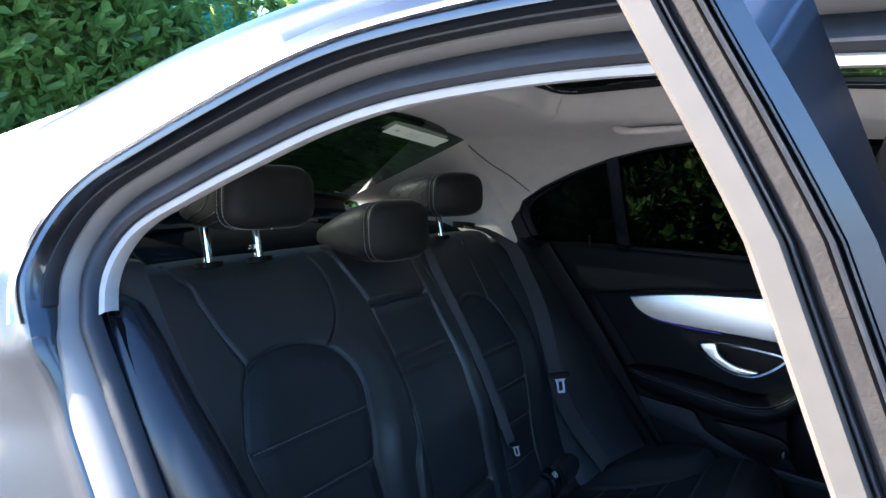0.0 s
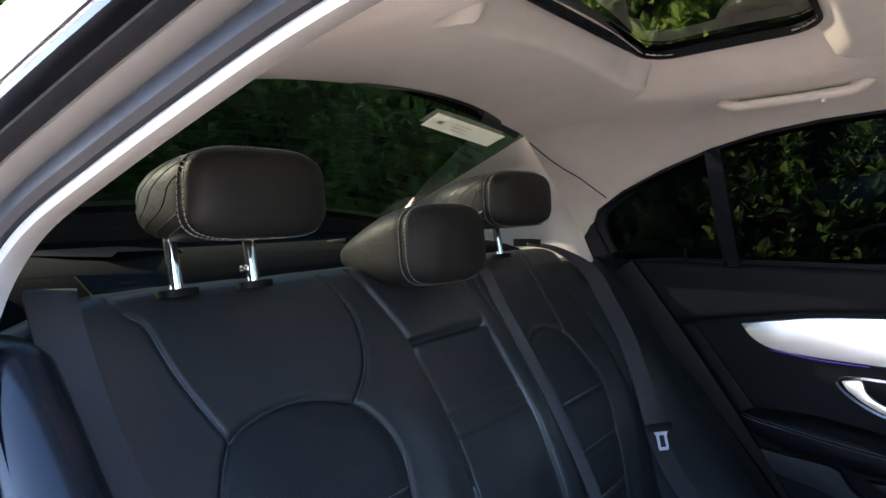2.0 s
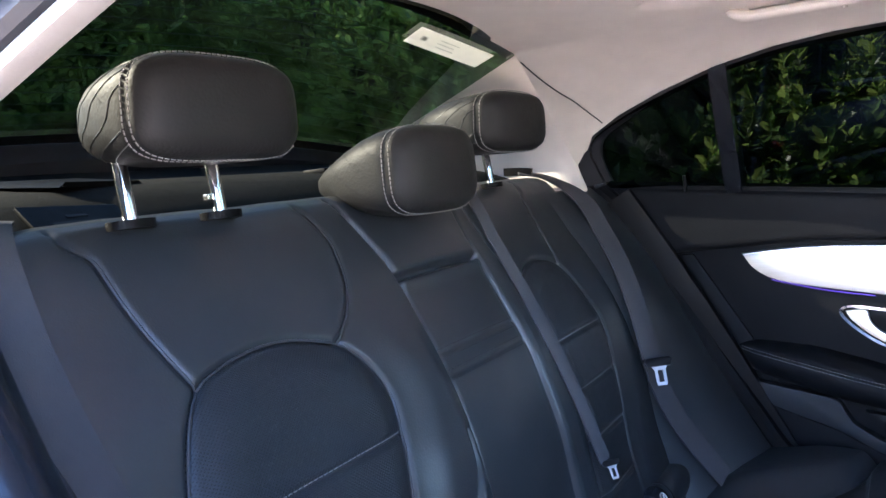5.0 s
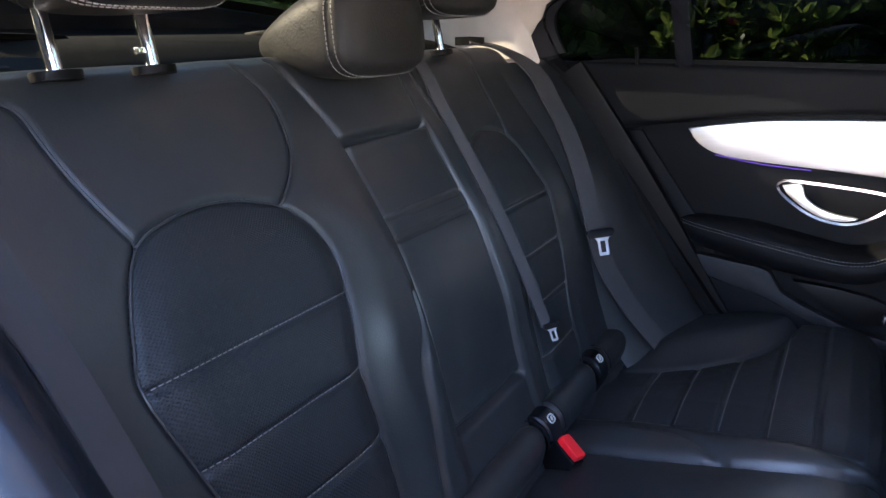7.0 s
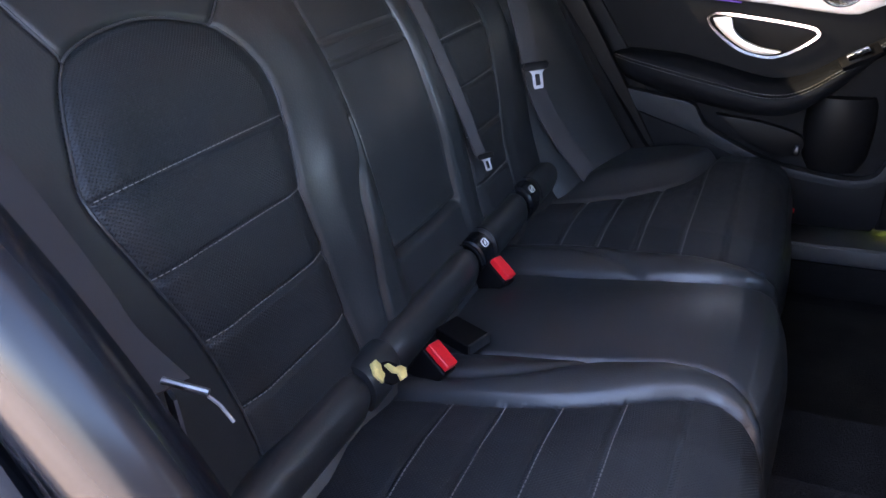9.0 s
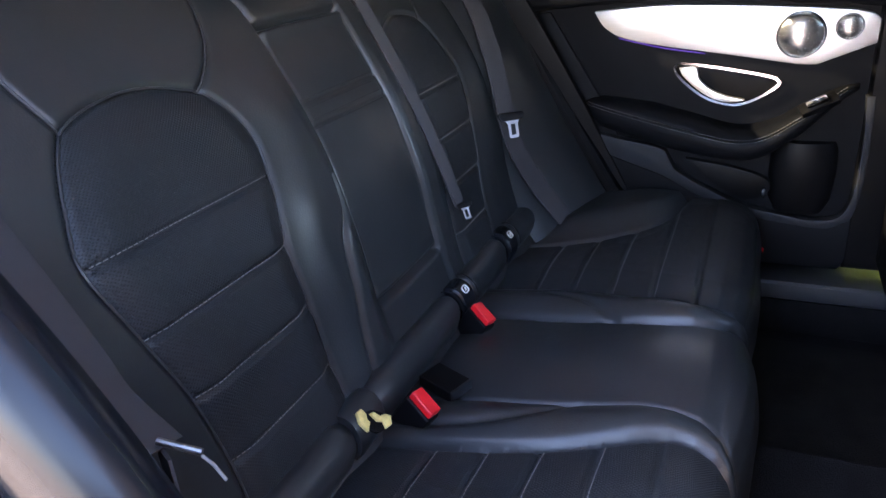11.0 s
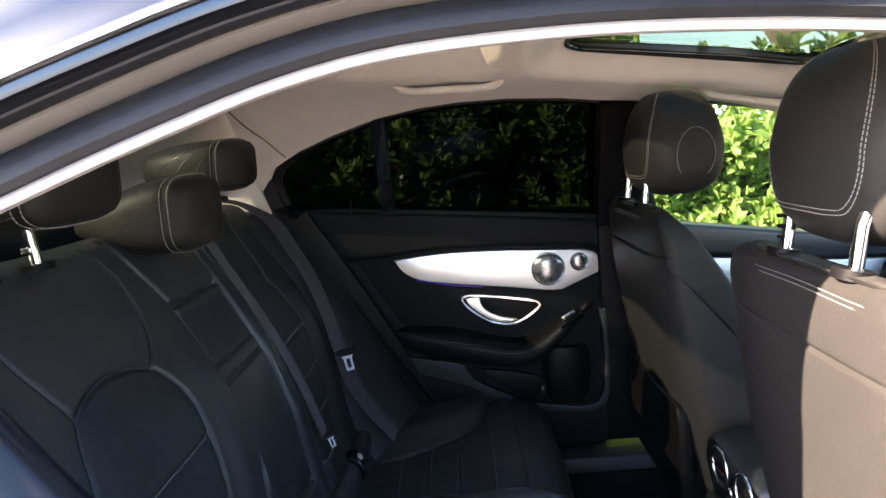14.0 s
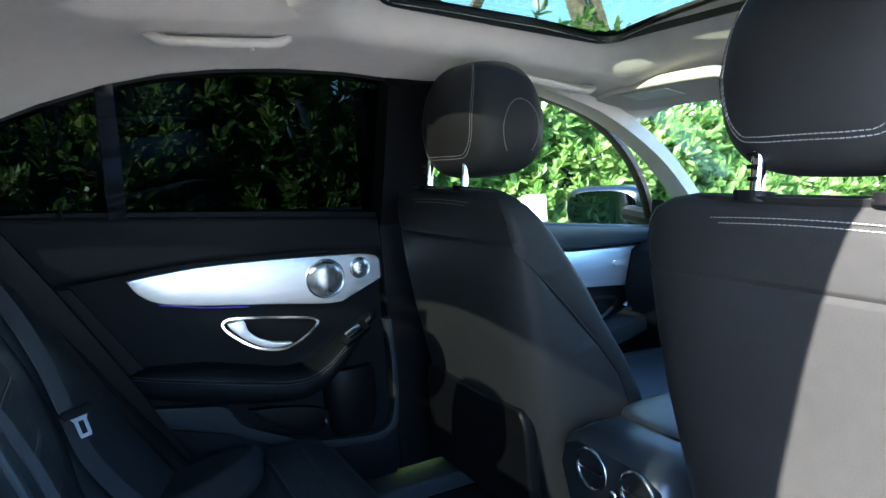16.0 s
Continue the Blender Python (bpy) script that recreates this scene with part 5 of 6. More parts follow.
part("window_switch", turned(block(-0.03, 0.03, -0.015, 0.015, -0.006, 0.008, 0.003), pose(1.60, 0.66, 0.655, 20, -20, 8)), CHROME, fdoor, "chrome window switch")
FW = [(1.02, 1.235), (1.15, 1.229), (1.30, 1.202), (1.445, 1.151), (1.567, 1.072), (1.667, 0.970), (1.745, 0.85)]
part("window_frame", sweep(catmull([(x, 0.592 - 0.40 * (z - 1.15) + 0.03, z) for x, z in FW], 6), [(-0.008, -0.012), (0.004, -0.010), (0.009, 0.0), (0.009, 0.016), (-0.009, 0.016)], (0, -1, 0.3)), HARD, fdoor, "black window frame")
fp = [(1.0, 0.95)] + FW + [(1.40, 0.885)]
part("pane", ([Vector((x, wy(z), z)) for x, z in fp], [tuple(range(len(fp)))]), CLEAR, fdoor, "clear window pane", smooth=0)
part("mirror_gusset", slab([(1.715, 0.92), (1.81, 0.80), (1.70, 0.825)], "y", 0.655, 0.70, 0.006), HARD, fdoor, "black mirror base")
mir = thing("wing_mirror", "wing mirror in a dark grey housing outside the door", "mirror")
part("housing", turned(superball((0, 0, 0), 0.05, 0.132, 0.068, 0.5, 0.5, 32, 20), pose(1.772, 0.955, 0.884, 0, 0, 25.5)), PAINT, mir)
rr = [pose(1.772, 0.955, 0.884, 0, 0, 25.5) @ Vector((-0.0515, 0.114 * math.copysign(abs(math.cos(a)) ** 0.7, math.cos(a)), 0.055 * math.copysign(abs(math.sin(a)) ** 0.7, math.sin(a)))) for a in np.linspace(0, 2 * math.pi, 32, endpoint=False)]
part("mirror_glass", (rr, [tuple(range(32))]), MIRROR, mir, smooth=0)
part("arm", tube([(1.75, 0.72, 0.86), (1.77, 0.86, 0.87)], 0.025, 10), HARD, mir)

# front screen, its pillars, visor, dashboard
tagged(part("windscreen_pillar", sweep(catmull([(1.20, 0.50, 1.235), (1.42, 0.545, 1.165), (1.60, 0.575, 1.06), (1.75, 0.61, 0.93), (1.85, 0.63, 0.82)], 6), [(-0.028, -0.018), (0.028, -0.018), (0.034, 0.012), (0.0, 0.026), (-0.034, 0.012)]), PILLAR), "beige windscreen pillar trim", "pillar trim", kind="structure")
tagged(part("windscreen_pillar", flip(sweep(catmull([(1.20, 0.50, 1.235), (1.42, 0.545, 1.165), (1.60, 0.575, 1.06), (1.75, 0.61, 0.93), (1.85, 0.63, 0.82)], 6), [(-0.028, -0.018), (0.028, -0.018), (0.034, 0.012), (0.0, 0.026), (-0.034, 0.012)])), PILLAR), "beige windscreen pillar trim", "pillar trim", kind="structure")
scr = [[Vector((x + 0.06 * math.cos(math.pi * s / 2), y * s, z)) for s in np.linspace(-1, 1, 13)] for x, y, z in ((1.46, 0.54, 1.225), (1.62, 0.57, 1.11), (1.78, 0.60, 0.99), (1.98, 0.64, 0.84))]
tagged(part("window_front", sheet(scr), CLEAR), "clear windscreen", "windscreen", kind="structure")
part("header_rail", block(1.46, 1.56, -0.52, 0.52, 1.20, 1.26, 0.02, 3), LINER, ceiling)
for sg in (1, -1):
    vis = thing("sun_visor", "beige folded sun visor under the headlining", "sun visor", group="sun visors")
    vm = [(1.415, 0.555), (1.36, 0.50), (1.33, 0.35), (1.325, 0.16), (1.35, 0.13), (1.44, 0.13), (1.47, 0.17), (1.48, 0.50), (1.46, 0.55)]
    vb = turned(slab(curve2(vm + vm[:1], 3)[:-1], "z", -0.012, 0.010, 0.007, 3), pose(1.42, 0, 1.184, 0, 14, 0) @ pose(-1.40, 0, 0, 0, 0, 0))
    if sg < 0:
        bmesh.ops.scale(vb, vec=(1, -1, 1), verts=vb.verts)
    part("pad", vb, PILLAR, vis)
    lb = turned(slab([(1.345, 0.40), (1.395, 0.40), (1.395, 0.27), (1.345, 0.27)], "z", -0.0150, -0.0140, 0), pose(1.42, 0, 1.184, 0, 14, 0) @ pose(-1.40, 0, 0, 0, 0, 0))
    if sg < 0:
        bmesh.ops.scale(lb, vec=(1, -1, 1), verts=lb.verts)
    part("label", lb, WHITE, vis, "pale warning label", smooth=0)


def grab(x0, x1, y0, y1, z0, z1):
    g = thing("grab_handle", "beige folding grab handle on the headlining", "grab handle", group="grab handles")
    a, b = Vector((x0, y0, z0)), Vector((x1, y1, z1))
    d = b - a
    drop = Vector((0, -0.005, -0.009))
    p = catmull([a + Vector((0, 0.02, 0.012)), a, a + d * 0.08 + drop, a + d * 0.3 + drop * 1.2, a + d * 0.7 + drop * 1.2, a + d * 0.92 + drop, b, b + Vector((0, 0.02, 0.012))], 6)
    part("bar", sweep(p, circle(0.0085, 14, 1.5)), PILLAR, g)
    for e in (a + d * 0.02, b - d * 0.02):
        part("mount", superball(e + Vector((0, 0.006, 0.004)), 0.016, 0.011, 0.009, 0.7, 0.7, 16, 10), LINER, g)
    part("hook", tube([a + d * 0.72 + drop, a + d * 0.72 + drop + Vector((0, -0.004, -0.014))], 0.0035, 8, (1, 0, 0)), PILLAR, g)


def liner_z(x, y):
    lo, hi = 0.0, 1.0
    for _ in range(30):
        mid = (lo + hi) / 2
        lo, hi = (mid, hi) if liner_point(x, mid).y < y else (lo, mid)
    return liner_point(x, lo).z


grab(0.452, 0.652, 0.374, 0.374, liner_z(0.452, 0.374) - 0.003, liner_z(0.652, 0.374) - 0.003)
grab(1.08, 1.31, 0.415, 0.435, liner_z(1.08, 0.415) - 0.004, liner_z(1.31, 0.435) - 0.004)
tagged(part("dashboard", sweep([(1.62, -0.66, 0), (1.62, 0.66, 0)], [(0.0, 0.45), (0.36, 0.45), (0.40, 0.80), (0.28, 0.86), (0.10, 0.85), (-0.02, 0.80), (-0.05, 0.70)]), SOFT), "black dashboard under the windscreen", "dashboard", kind="structure")
bonnet = part("bonnet", slab([(2.0, 0.86), (2.6, 0.80), (3.1, 0.70), (3.25, 0.55), (3.25, 0.3), (2.0, 0.3)], "y", -0.75, 0.75, 0.05, 3), PAINT, car_body, "painted bonnet")


# ---- front seats ----
F_Z = [0.40, 0.50, 0.58, 0.65, 0.72, 0.79, 0.86, 0.92, 0.95, 0.98, 1.0, 1.015, 1.026, 1.031]
F_REAR = [0.99, 0.965, 0.945, 0.930, 0.918, 0.908, 0.902, 0.900, 0.899, 0.898, 0.899, 0.903, 0.911, 0.925]
F_FRONT = [1.215, 1.210, 1.200, 1.182, 1.148, 1.104, 1.064, 1.024, 1.003, 0.980, 0.962, 0.945, 0.935, 0.928]
F_HALF = [0.215, 0.222, 0.226, 0.229, 0.231, 0.233, 0.233, 0.231, 0.230, 0.226, 0.218, 0.205, 0.180, 0.150]
PIPE_Z, PIPE_X = [0.40, 0.587, 0.631, 0.693, 0.751, 0.82, 0.875, 0.93], [1.142, 1.137, 1.131, 1.109, 1.070, 1.015, 0.968, 0.918]


def seat_skin(cy, z, a, grow=0.0):
    """A point of the seat back's outside at height z, a turning from its front."""
    x0, x1 = float(np.interp(z, F_Z, F_REAR)) - grow, float(np.interp(z, F_Z, F_FRONT)) + grow
    h = float(np.interp(z, F_Z, F_HALF)) + grow
    cx, hx = (x0 + x1) / 2, (x1 - x0) / 2
    c, sn = math.cos(a), math.sin(a)
    e = 0.24 if c > 0 else 0.46
    y = h * math.copysign(abs(sn) ** e, sn)
    hollow = 0.012 * (1 - (y / h) ** 2) * float(1 - smoothstep(z, 0.78, 0.93)) if c < 0 else -0.03 * (1 - (y / h) ** 4)
    return Vector((cx + hx * math.copysign(abs(c) ** e, c) + hollow, cy + y, z))


def front_seat(cy, label):
    seat = thing("front_seat", label, "car seat", group="front seats")
    seam_z = 0.945
    zs = sorted(set([round(z + (F_Z[i + 1] - z) * k / 5, 4) for i, z in enumerate(F_Z[:-1]) for k in range(5)] + [F_Z[-1], 0.939, 0.942, 0.945, 0.948, 0.951]))
    pipe_x = lambda z: float(np.interp(z, PIPE_Z, PIPE_X))

    def pipe_angle(z):
        """Where round the seat back the piping runs at height z."""
        lo, hi = 0.0, math.pi
        for _ in range(40):
            mid = (lo + hi) / 2
            lo, hi = (mid, hi) if seat_skin(cy, z, mid).x > pipe_x(z) else (lo, mid)
        return lo
    front_n, rear_n = 16, 32
    grid = []
    for z in zs:
        ap = pipe_angle(min(z, 0.93))
        half = [ap * k / front_n for k in range(front_n)] + [ap, ap + 0.01] + [ap + 0.01 + (math.pi - ap - 0.01) * k / rear_n for k in range(1, rear_n + 1)]
        half[front_n - 1] = ap - 0.01
        ring = [seat_skin(cy, z, a) for a in half] + [seat_skin(cy, z, -a) for a in half[-2:0:-1]]
        w = len(ring)
        for m in range(w):
            col = min(m, w - m)
            deep = (0.004 if z <= seam_z and col == front_n else 0.0) + (0.004 * math.exp(-((z - seam_z) / 0.003) ** 2) if col >= front_n else 0.0)
            ring[m] = ring[m] + (Vector((0.995, cy, z)) - ring[m]).normalized() * min(deep, 0.004)
        grid.append(ring)
    back, cover = [], []
    v = [q for r in grid for q in r]
    for k in range(len(zs) - 1):
        for m in range(w):
            q = (k * w + m, k * w + (m + 1) % w, (k + 1) * w + (m + 1) % w, (k + 1) * w + m)
            (back if zs[k] < seam_z and min(m, w - 1 - m) >= front_n else cover).append(q)
    cover.append(tuple(range((len(zs) - 1) * w, len(zs) * w)))
    part("back_panel", (v, back), SEATBACK, seat, "smooth leather seat back", smooth=60)
    part("cover", (v, cover), SEATBACK, seat, "soft leather wings and shoulder", smooth=60)
    for sd in (-1, 1):
        line = []
        for z in np.linspace(0.42, 0.93, 40):
            line.append(seat_skin(cy, z, sd * pipe_angle(z), -0.0014))
        part("piping", tube(line, 0.0022, 6, (1, 0, 0)), SOFT, seat, "black piping")
        part("stitching", stitch([seat_skin(cy, z, sd * 0.06, 0.0008) for z in np.linspace(0.55, 0.985, 60)], 0.0055, 0.004, 0.0007), THREAD, seat, "pale stitching along the wing", smooth=0)
        part("wing_seam", tube([seat_skin(cy, z, sd * pipe_angle(0.93), -0.0008) for z in np.linspace(0.946, 1.012, 14)], 0.0014, 6, (1, 0, 0)), SOFT, seat)
    px = lambda dy: cy + dy
    part("map_pocket", slab(curve2([(px(-0.19), 0.45), (px(-0.192), 0.60), (px(-0.180), 0.645), (px(-0.15), 0.655), (px(0.0), 0.650), (px(0.15), 0.655), (px(0.180), 0.645), (px(0.192), 0.60), (px(0.19), 0.45)], 3), "x", 0.934, 0.96, 0.010, 3), HARD, seat, "black map pocket")
    part("cushion", superball((1.40, cy, 0.47), 0.27, 0.245, 0.10, 0.45, 0.4, 40, 20), LEATHER, seat)
    part("cushion_frame", block(1.10, 1.62, cy - 0.22, cy + 0.22, 0.235, 0.40, 0.02), HARD, seat)
    for off in (0.0, 0.007):
        part("stitching", stitch([Vector((0.899 + 0.10 * abs(t) ** 5, cy + 0.222 * t, 1.006 + off * 0.8 - 0.012 * t * t)) + Vector((-0.0005, 0, 0)) for t in np.linspace(-0.8, 0.8, 60)], 0.0055, 0.004, 0.0005), THREAD, seat, "pale twin stitching", smooth=0)
    hw, hh2, hd2 = 0.124, 0.1023, 0.0817
    c = Vector((0.9857, math.copysign(0.356, cy), 1.146))

    def warp(q):
        k = 1 - 0.10 * max(0, q.z / hh2) - 0.06 * max(0, -q.z / hh2)
        return Vector((q.x * (1 - 0.25 * max(0, q.z / hh2)) + 0.010 * (q.y / hw) ** 2, q.y * k, q.z))
    head = part("headrest", superball(c, hd2, hw, hh2, 0.62, 0.55, 72, 44, warp), SEATBACK, seat, "rounded black leather headrest", smooth=80)
    # seams: ovals on the two ends, and a twin seam across the back that climbs at the corners
    sgn = lambda v, e: math.copysign(abs(v) ** e, v)

    def skin_point(ph, th):
        return c + warp(Vector((hd2 * sgn(math.cos(ph), 0.62) * sgn(math.cos(th), 0.55), hw * sgn(math.cos(ph), 0.62) * sgn(math.sin(th), 0.55), hh2 * sgn(math.sin(ph), 0.62))) * 1.006)

    def on_end(x, z, sd):
        cp = max(0.0, 1 - (abs(z) / hh2) ** (2 / 0.62)) ** 0.31
        st = max(0.0, 1 - (abs(x) / max(hd2 * cp, 1e-3)) ** (2 / 0.55)) ** 0.275
        return c + warp(Vector((x, sd * hw * cp * st, z)) * 1.006)
    for sd in (-1, 1):
        part("stitching", stitch([on_end(0.006 + 0.036 * math.cos(a), -0.022 + 0.050 * math.sin(a), sd) for a in np.linspace(-0.25 * math.pi, 1.25 * math.pi, 60)], 0.0055, 0.004, 0.0006), THREAD, head, smooth=0)
        for off in (0, 0.05):
            path = catmull([(-0.42 - off * 1.3, math.pi, 0), (-0.42 - off * 1.3, math.pi + sd * 0.22, 0), (-0.38 - off, math.pi + sd * (0.42 + off), 0), (-0.12, math.pi + sd * (0.60 + off), 0), (0.3, math.pi + sd * (0.66 + off), 0), (0.9, math.pi + sd * (0.66 + off), 0), (1.35, math.pi + sd * (0.6 + off), 0)], 12)
            part("stitching", stitch([skin_point(p.x, p.y) for p in path], 0.0055, 0.004, 0.0006), THREAD, head, smooth=0)
    for py in (cy - 0.070, cy + 0.070):
        post = part("post", tube([(0.915, py, 1.005), (0.925, py, 1.075), (0.94, py, 1.11)], 0.007, 14, (0, 1, 0)), CHROME, head, "chrome headrest post")
        part("post_collar", sweep([(0.915, py, 1.024), (0.917, py, 1.034)], circle(0.018, 18, 1.2), (1, 0, 0)), HARD, seat, "black post collar")
    for k in range(3):
        part("notch", block(0.910, 0.9165, cy + 0.066, cy + 0.074, 1.045 + 0.012 * k, 1.049 + 0.012 * k, 0.0008), HARD, seat)
    return seat


front_seat(-0.371, "black leather front seat beside the open doorway, half in sun")
front_seat(0.371, "black leather front seat on the far side, mostly in shade")

# centre console with two air vents at its back
console = thing("centre_console", "black centre console with two round rear air vents", "console")
rings = []
for x, h, w in ((0.962, 0.638, 0.118), (0.975, 0.650, 0.122), (1.02, 0.655, 0.122), (1.20, 0.648, 0.118), (1.55, 0.60, 0.115)):
    rings.append([Vector((x + (0.0 if z > 0.3 else 0.06), y, z)) for y, z in ((-w, 0.24), (-w, h - 0.05), (-w + 0.012, h - 0.015), (-w + 0.045, h), (w - 0.045, h), (w - 0.012, h - 0.015), (w, h - 0.05), (w, 0.24))])
part("body", loft(rings), CONSOLE, console, "black console body", smooth=50)
part("armrest_lid", superball((1.20, 0.0, 0.648), 0.15, 0.104, 0.016, 0.4, 0.35, 36, 14), CONSOLE, console, "leather armrest lid")
for vy in (0.036, -0.064):
    vt = part("air_vent", tube([(0.957, vy + 0.033 * math.cos(a), 0.606 + 0.031 * math.sin(a)) for a in np.linspace(0, 2 * math.pi, 49)], 0.0030, 10, (1, 0, 0)), SATIN, console, "chrome-ringed round air vent")
    part("duct", loft([[Vector((x, vy + r * math.cos(a), 0.606 + r * 0.95 * math.sin(a))) for a in np.linspace(0, 2 * math.pi, 32, endpoint=False)] for x, r in ((0.958, 0.031), (0.9605, 0.029), (0.9608, 0.004))]), CARPET, vt, "dark duct")
    part("vane", block(0.951, 0.959, vy - 0.029, vy + 0.029, 0.605, 0.607, 0.001), PIANO, vt)
part("vent_wheel", superball((0.955, -0.016, 0.585), 0.006, 0.008, 0.008, 0.8, 0.8, 14, 10), CHROME, console, "chrome vent wheel")
part("rear_tray", block(0.945, 0.975, -0.085, 0.085, 0.45, 0.54, 0.012, 3), PIANO, console, "gloss black lower tray")


# ---- open rear door, its window wound down ----
odoor = thing("open_rear_door", "silver-blue rear door standing wide open, window wound down", "car door")
dx = lambda z: float(np.interp(z, [0.86, 1.058, 1.129, 1.182, 1.232, 1.37], [0.925, 0.867, 0.846, 0.822, 0.798, 0.735]))
up = [Vector((dx(z), -0.76, z)) for z in np.linspace(0.86, 1.37, 24)]


def upright(x0, x1, y0, y1):
    """A length of the door's window frame between two depths."""
    return loft([[p + Vector((a, b, 0)) for a, b in ((x0, y0 + 0.004), (x0 + 0.003, y0), (x1 - 0.002, y0), (x1, y0 + 0.003), (x1, y1), (x0, y1))] for p in up])


part("frame_inner", upright(0.0, 0.018, 0.0, 0.05), DOORTRIM, odoor, "painted inner window frame")
part("seal", upright(0.0183, 0.022, 0.003, 0.048), RUBBER, odoor, "rubber window seal")
part("felt_channel", upright(0.0223, 0.0365, 0.006, 0.048), FELT, odoor, "dusty felt window channel")
part("seal", upright(0.0367, 0.0405, -0.002, 0.048), RUBBER, odoor, "rubber window seal")
part("frame_lip", upright(0.0407, 0.0445, -0.003, 0.048), PAINT, odoor)
part("pillar_cover", loft([[p + Vector((a, b, 0)) for a, b in ((0.0447, -0.002), (0.056, -0.001), (0.060 + 0.16 * max(0, p.z - 1.08), 0.040 + 0.22 * max(0, p.z - 1.08)), (0.0447, 0.05))] for p in up]), PAINT, odoor, "glossy pillar cover reflecting the sky")
part("frame_top", loft([[Vector((dx(z) + a, y, z + b)) for a, b in ((0.0, 0), (0.056, 0.0), (0.056, 0.03), (0.0, 0.03))] for y, z in ((-0.71, 1.345), (-1.0, 1.35), (-1.3, 1.33), (-1.5, 1.27), (-1.62, 1.16), (-1.66, 1.03))]), PAINT, odoor, "painted window frame")
part("lower_panel", slab([(-0.76, 0.93), (-1.70, 0.98), (-1.72, 0.90), (-1.62, 0.55), (-1.45, 0.36), (-0.76, 0.34)], "x", 0.90, 1.04, 0.02, 3), PAINT, odoor, "painted door panel")
part("lining", slab([(-0.80, 0.925), (-1.66, 0.975), (-1.66, 0.90), (-1.56, 0.56), (-1.42, 0.40), (-0.80, 0.38)], "x", 0.87, 0.90, 0.01, 3), SOFT, odoor, "black door lining")

# near pillar between the doors
tagged(part("pillar_right", flip(loft([[Vector((x + a, y + b, z)) for a, b in ((-0.03, -0.02), (0.07, -0.02), (0.08, 0.04), (-0.03, 0.04))] for x, y, z in ((0.99, 0.68, 0.30), (0.99, 0.68, 0.97), (0.985, 0.62, 1.09), (0.975, 0.565, 1.22), (0.97, 0.54, 1.27))])), HARD), "black pillar between the near doors", "pillar", kind="structure")


nfd = thing("front_door", "shut front door beside the open rear door", "car door")
part("door_card", slab([(1.05, 0.94), (1.40, 0.885), (1.75, 0.835), (1.80, 0.60), (1.75, 0.30), (1.05, 0.30)], "y", -0.80, -0.690, 0.012, 3), SOFT, nfd, "black door lining")
part("door_skin", slab([(1.04, 0.95), (1.40, 0.895), (1.80, 0.84), (1.86, 0.60), (1.80, 0.28), (1.04, 0.28)], "y", -0.86, -0.802, 0.02, 2), PAINT, nfd, "painted outer door skin")
part("pane", ([Vector((x, -wy(z), z)) for x, z in fp], [tuple(range(len(fp)))[::-1]]), CLEAR, nfd, "clear window pane", smooth=0)
part("window_frame", flip(sweep(catmull([(x, 0.592 - 0.40 * (z - 1.15) + 0.03, z) for x, z in FW], 6), [(-0.012, -0.016), (0.006, -0.014), (0.014, 0.0), (0.014, 0.020), (-0.014, 0.020)], (0, -1, 0.3))), RUBBER, nfd, "black window frame")

# ---- outside ----
ground = tagged(part("ground", sheet([[Vector((x, y, 0.0)) for y in np.linspace(-150, 150, 13)] for x in np.linspace(-150, 150, 13)]), ASPHALT), "grey asphalt parking ground", "ground", kind="structure")
rng = np.random.default_rng(5)


def leaves(P, d, nn, size):
    """Folded laurel leaves: P their stalks, d their ways, nn their upper sides."""
    n = len(P)
    nn = nn - d * (nn * d).sum(1, keepdims=True)
    nn /= np.linalg.norm(nn, axis=1, keepdims=True) + 1e-9
    s = np.cross(d, nn)
    L = size * rng.uniform(0.6, 1.2, (n, 1))
    Wd = L * rng.uniform(0.36, 0.48, (n, 1)) * 0.5
    fold = nn * Wd * 0.35
    tip = nn * L * rng.uniform(-0.22, 0.05, (n, 1))
    v = np.stack([P, P + d * L * 0.35 + s * Wd * 0.85 + fold, P + d * L * 0.72 + s * Wd + fold + tip * 0.5, P + d * L + tip, P + d * L * 0.72 - s * Wd + fold + tip * 0.5, P + d * L * 0.35 - s * Wd * 0.85 + fold, P + d * L * 0.5 - fold * 0.2 + tip * 0.2], 1).reshape(-1, 3)
    b = np.arange(n) * 7
    f = np.concatenate([np.stack([b, b + 1, b + 2, b + 6], 1), np.stack([b + 6, b + 2, b + 3, b + 4], 1), np.stack([b, b + 6, b + 4, b + 5], 1)])
    return v.tolist(), f.tolist()


def unit(a):
    return a / (np.linalg.norm(a, axis=1, keepdims=True) + 1e-9)


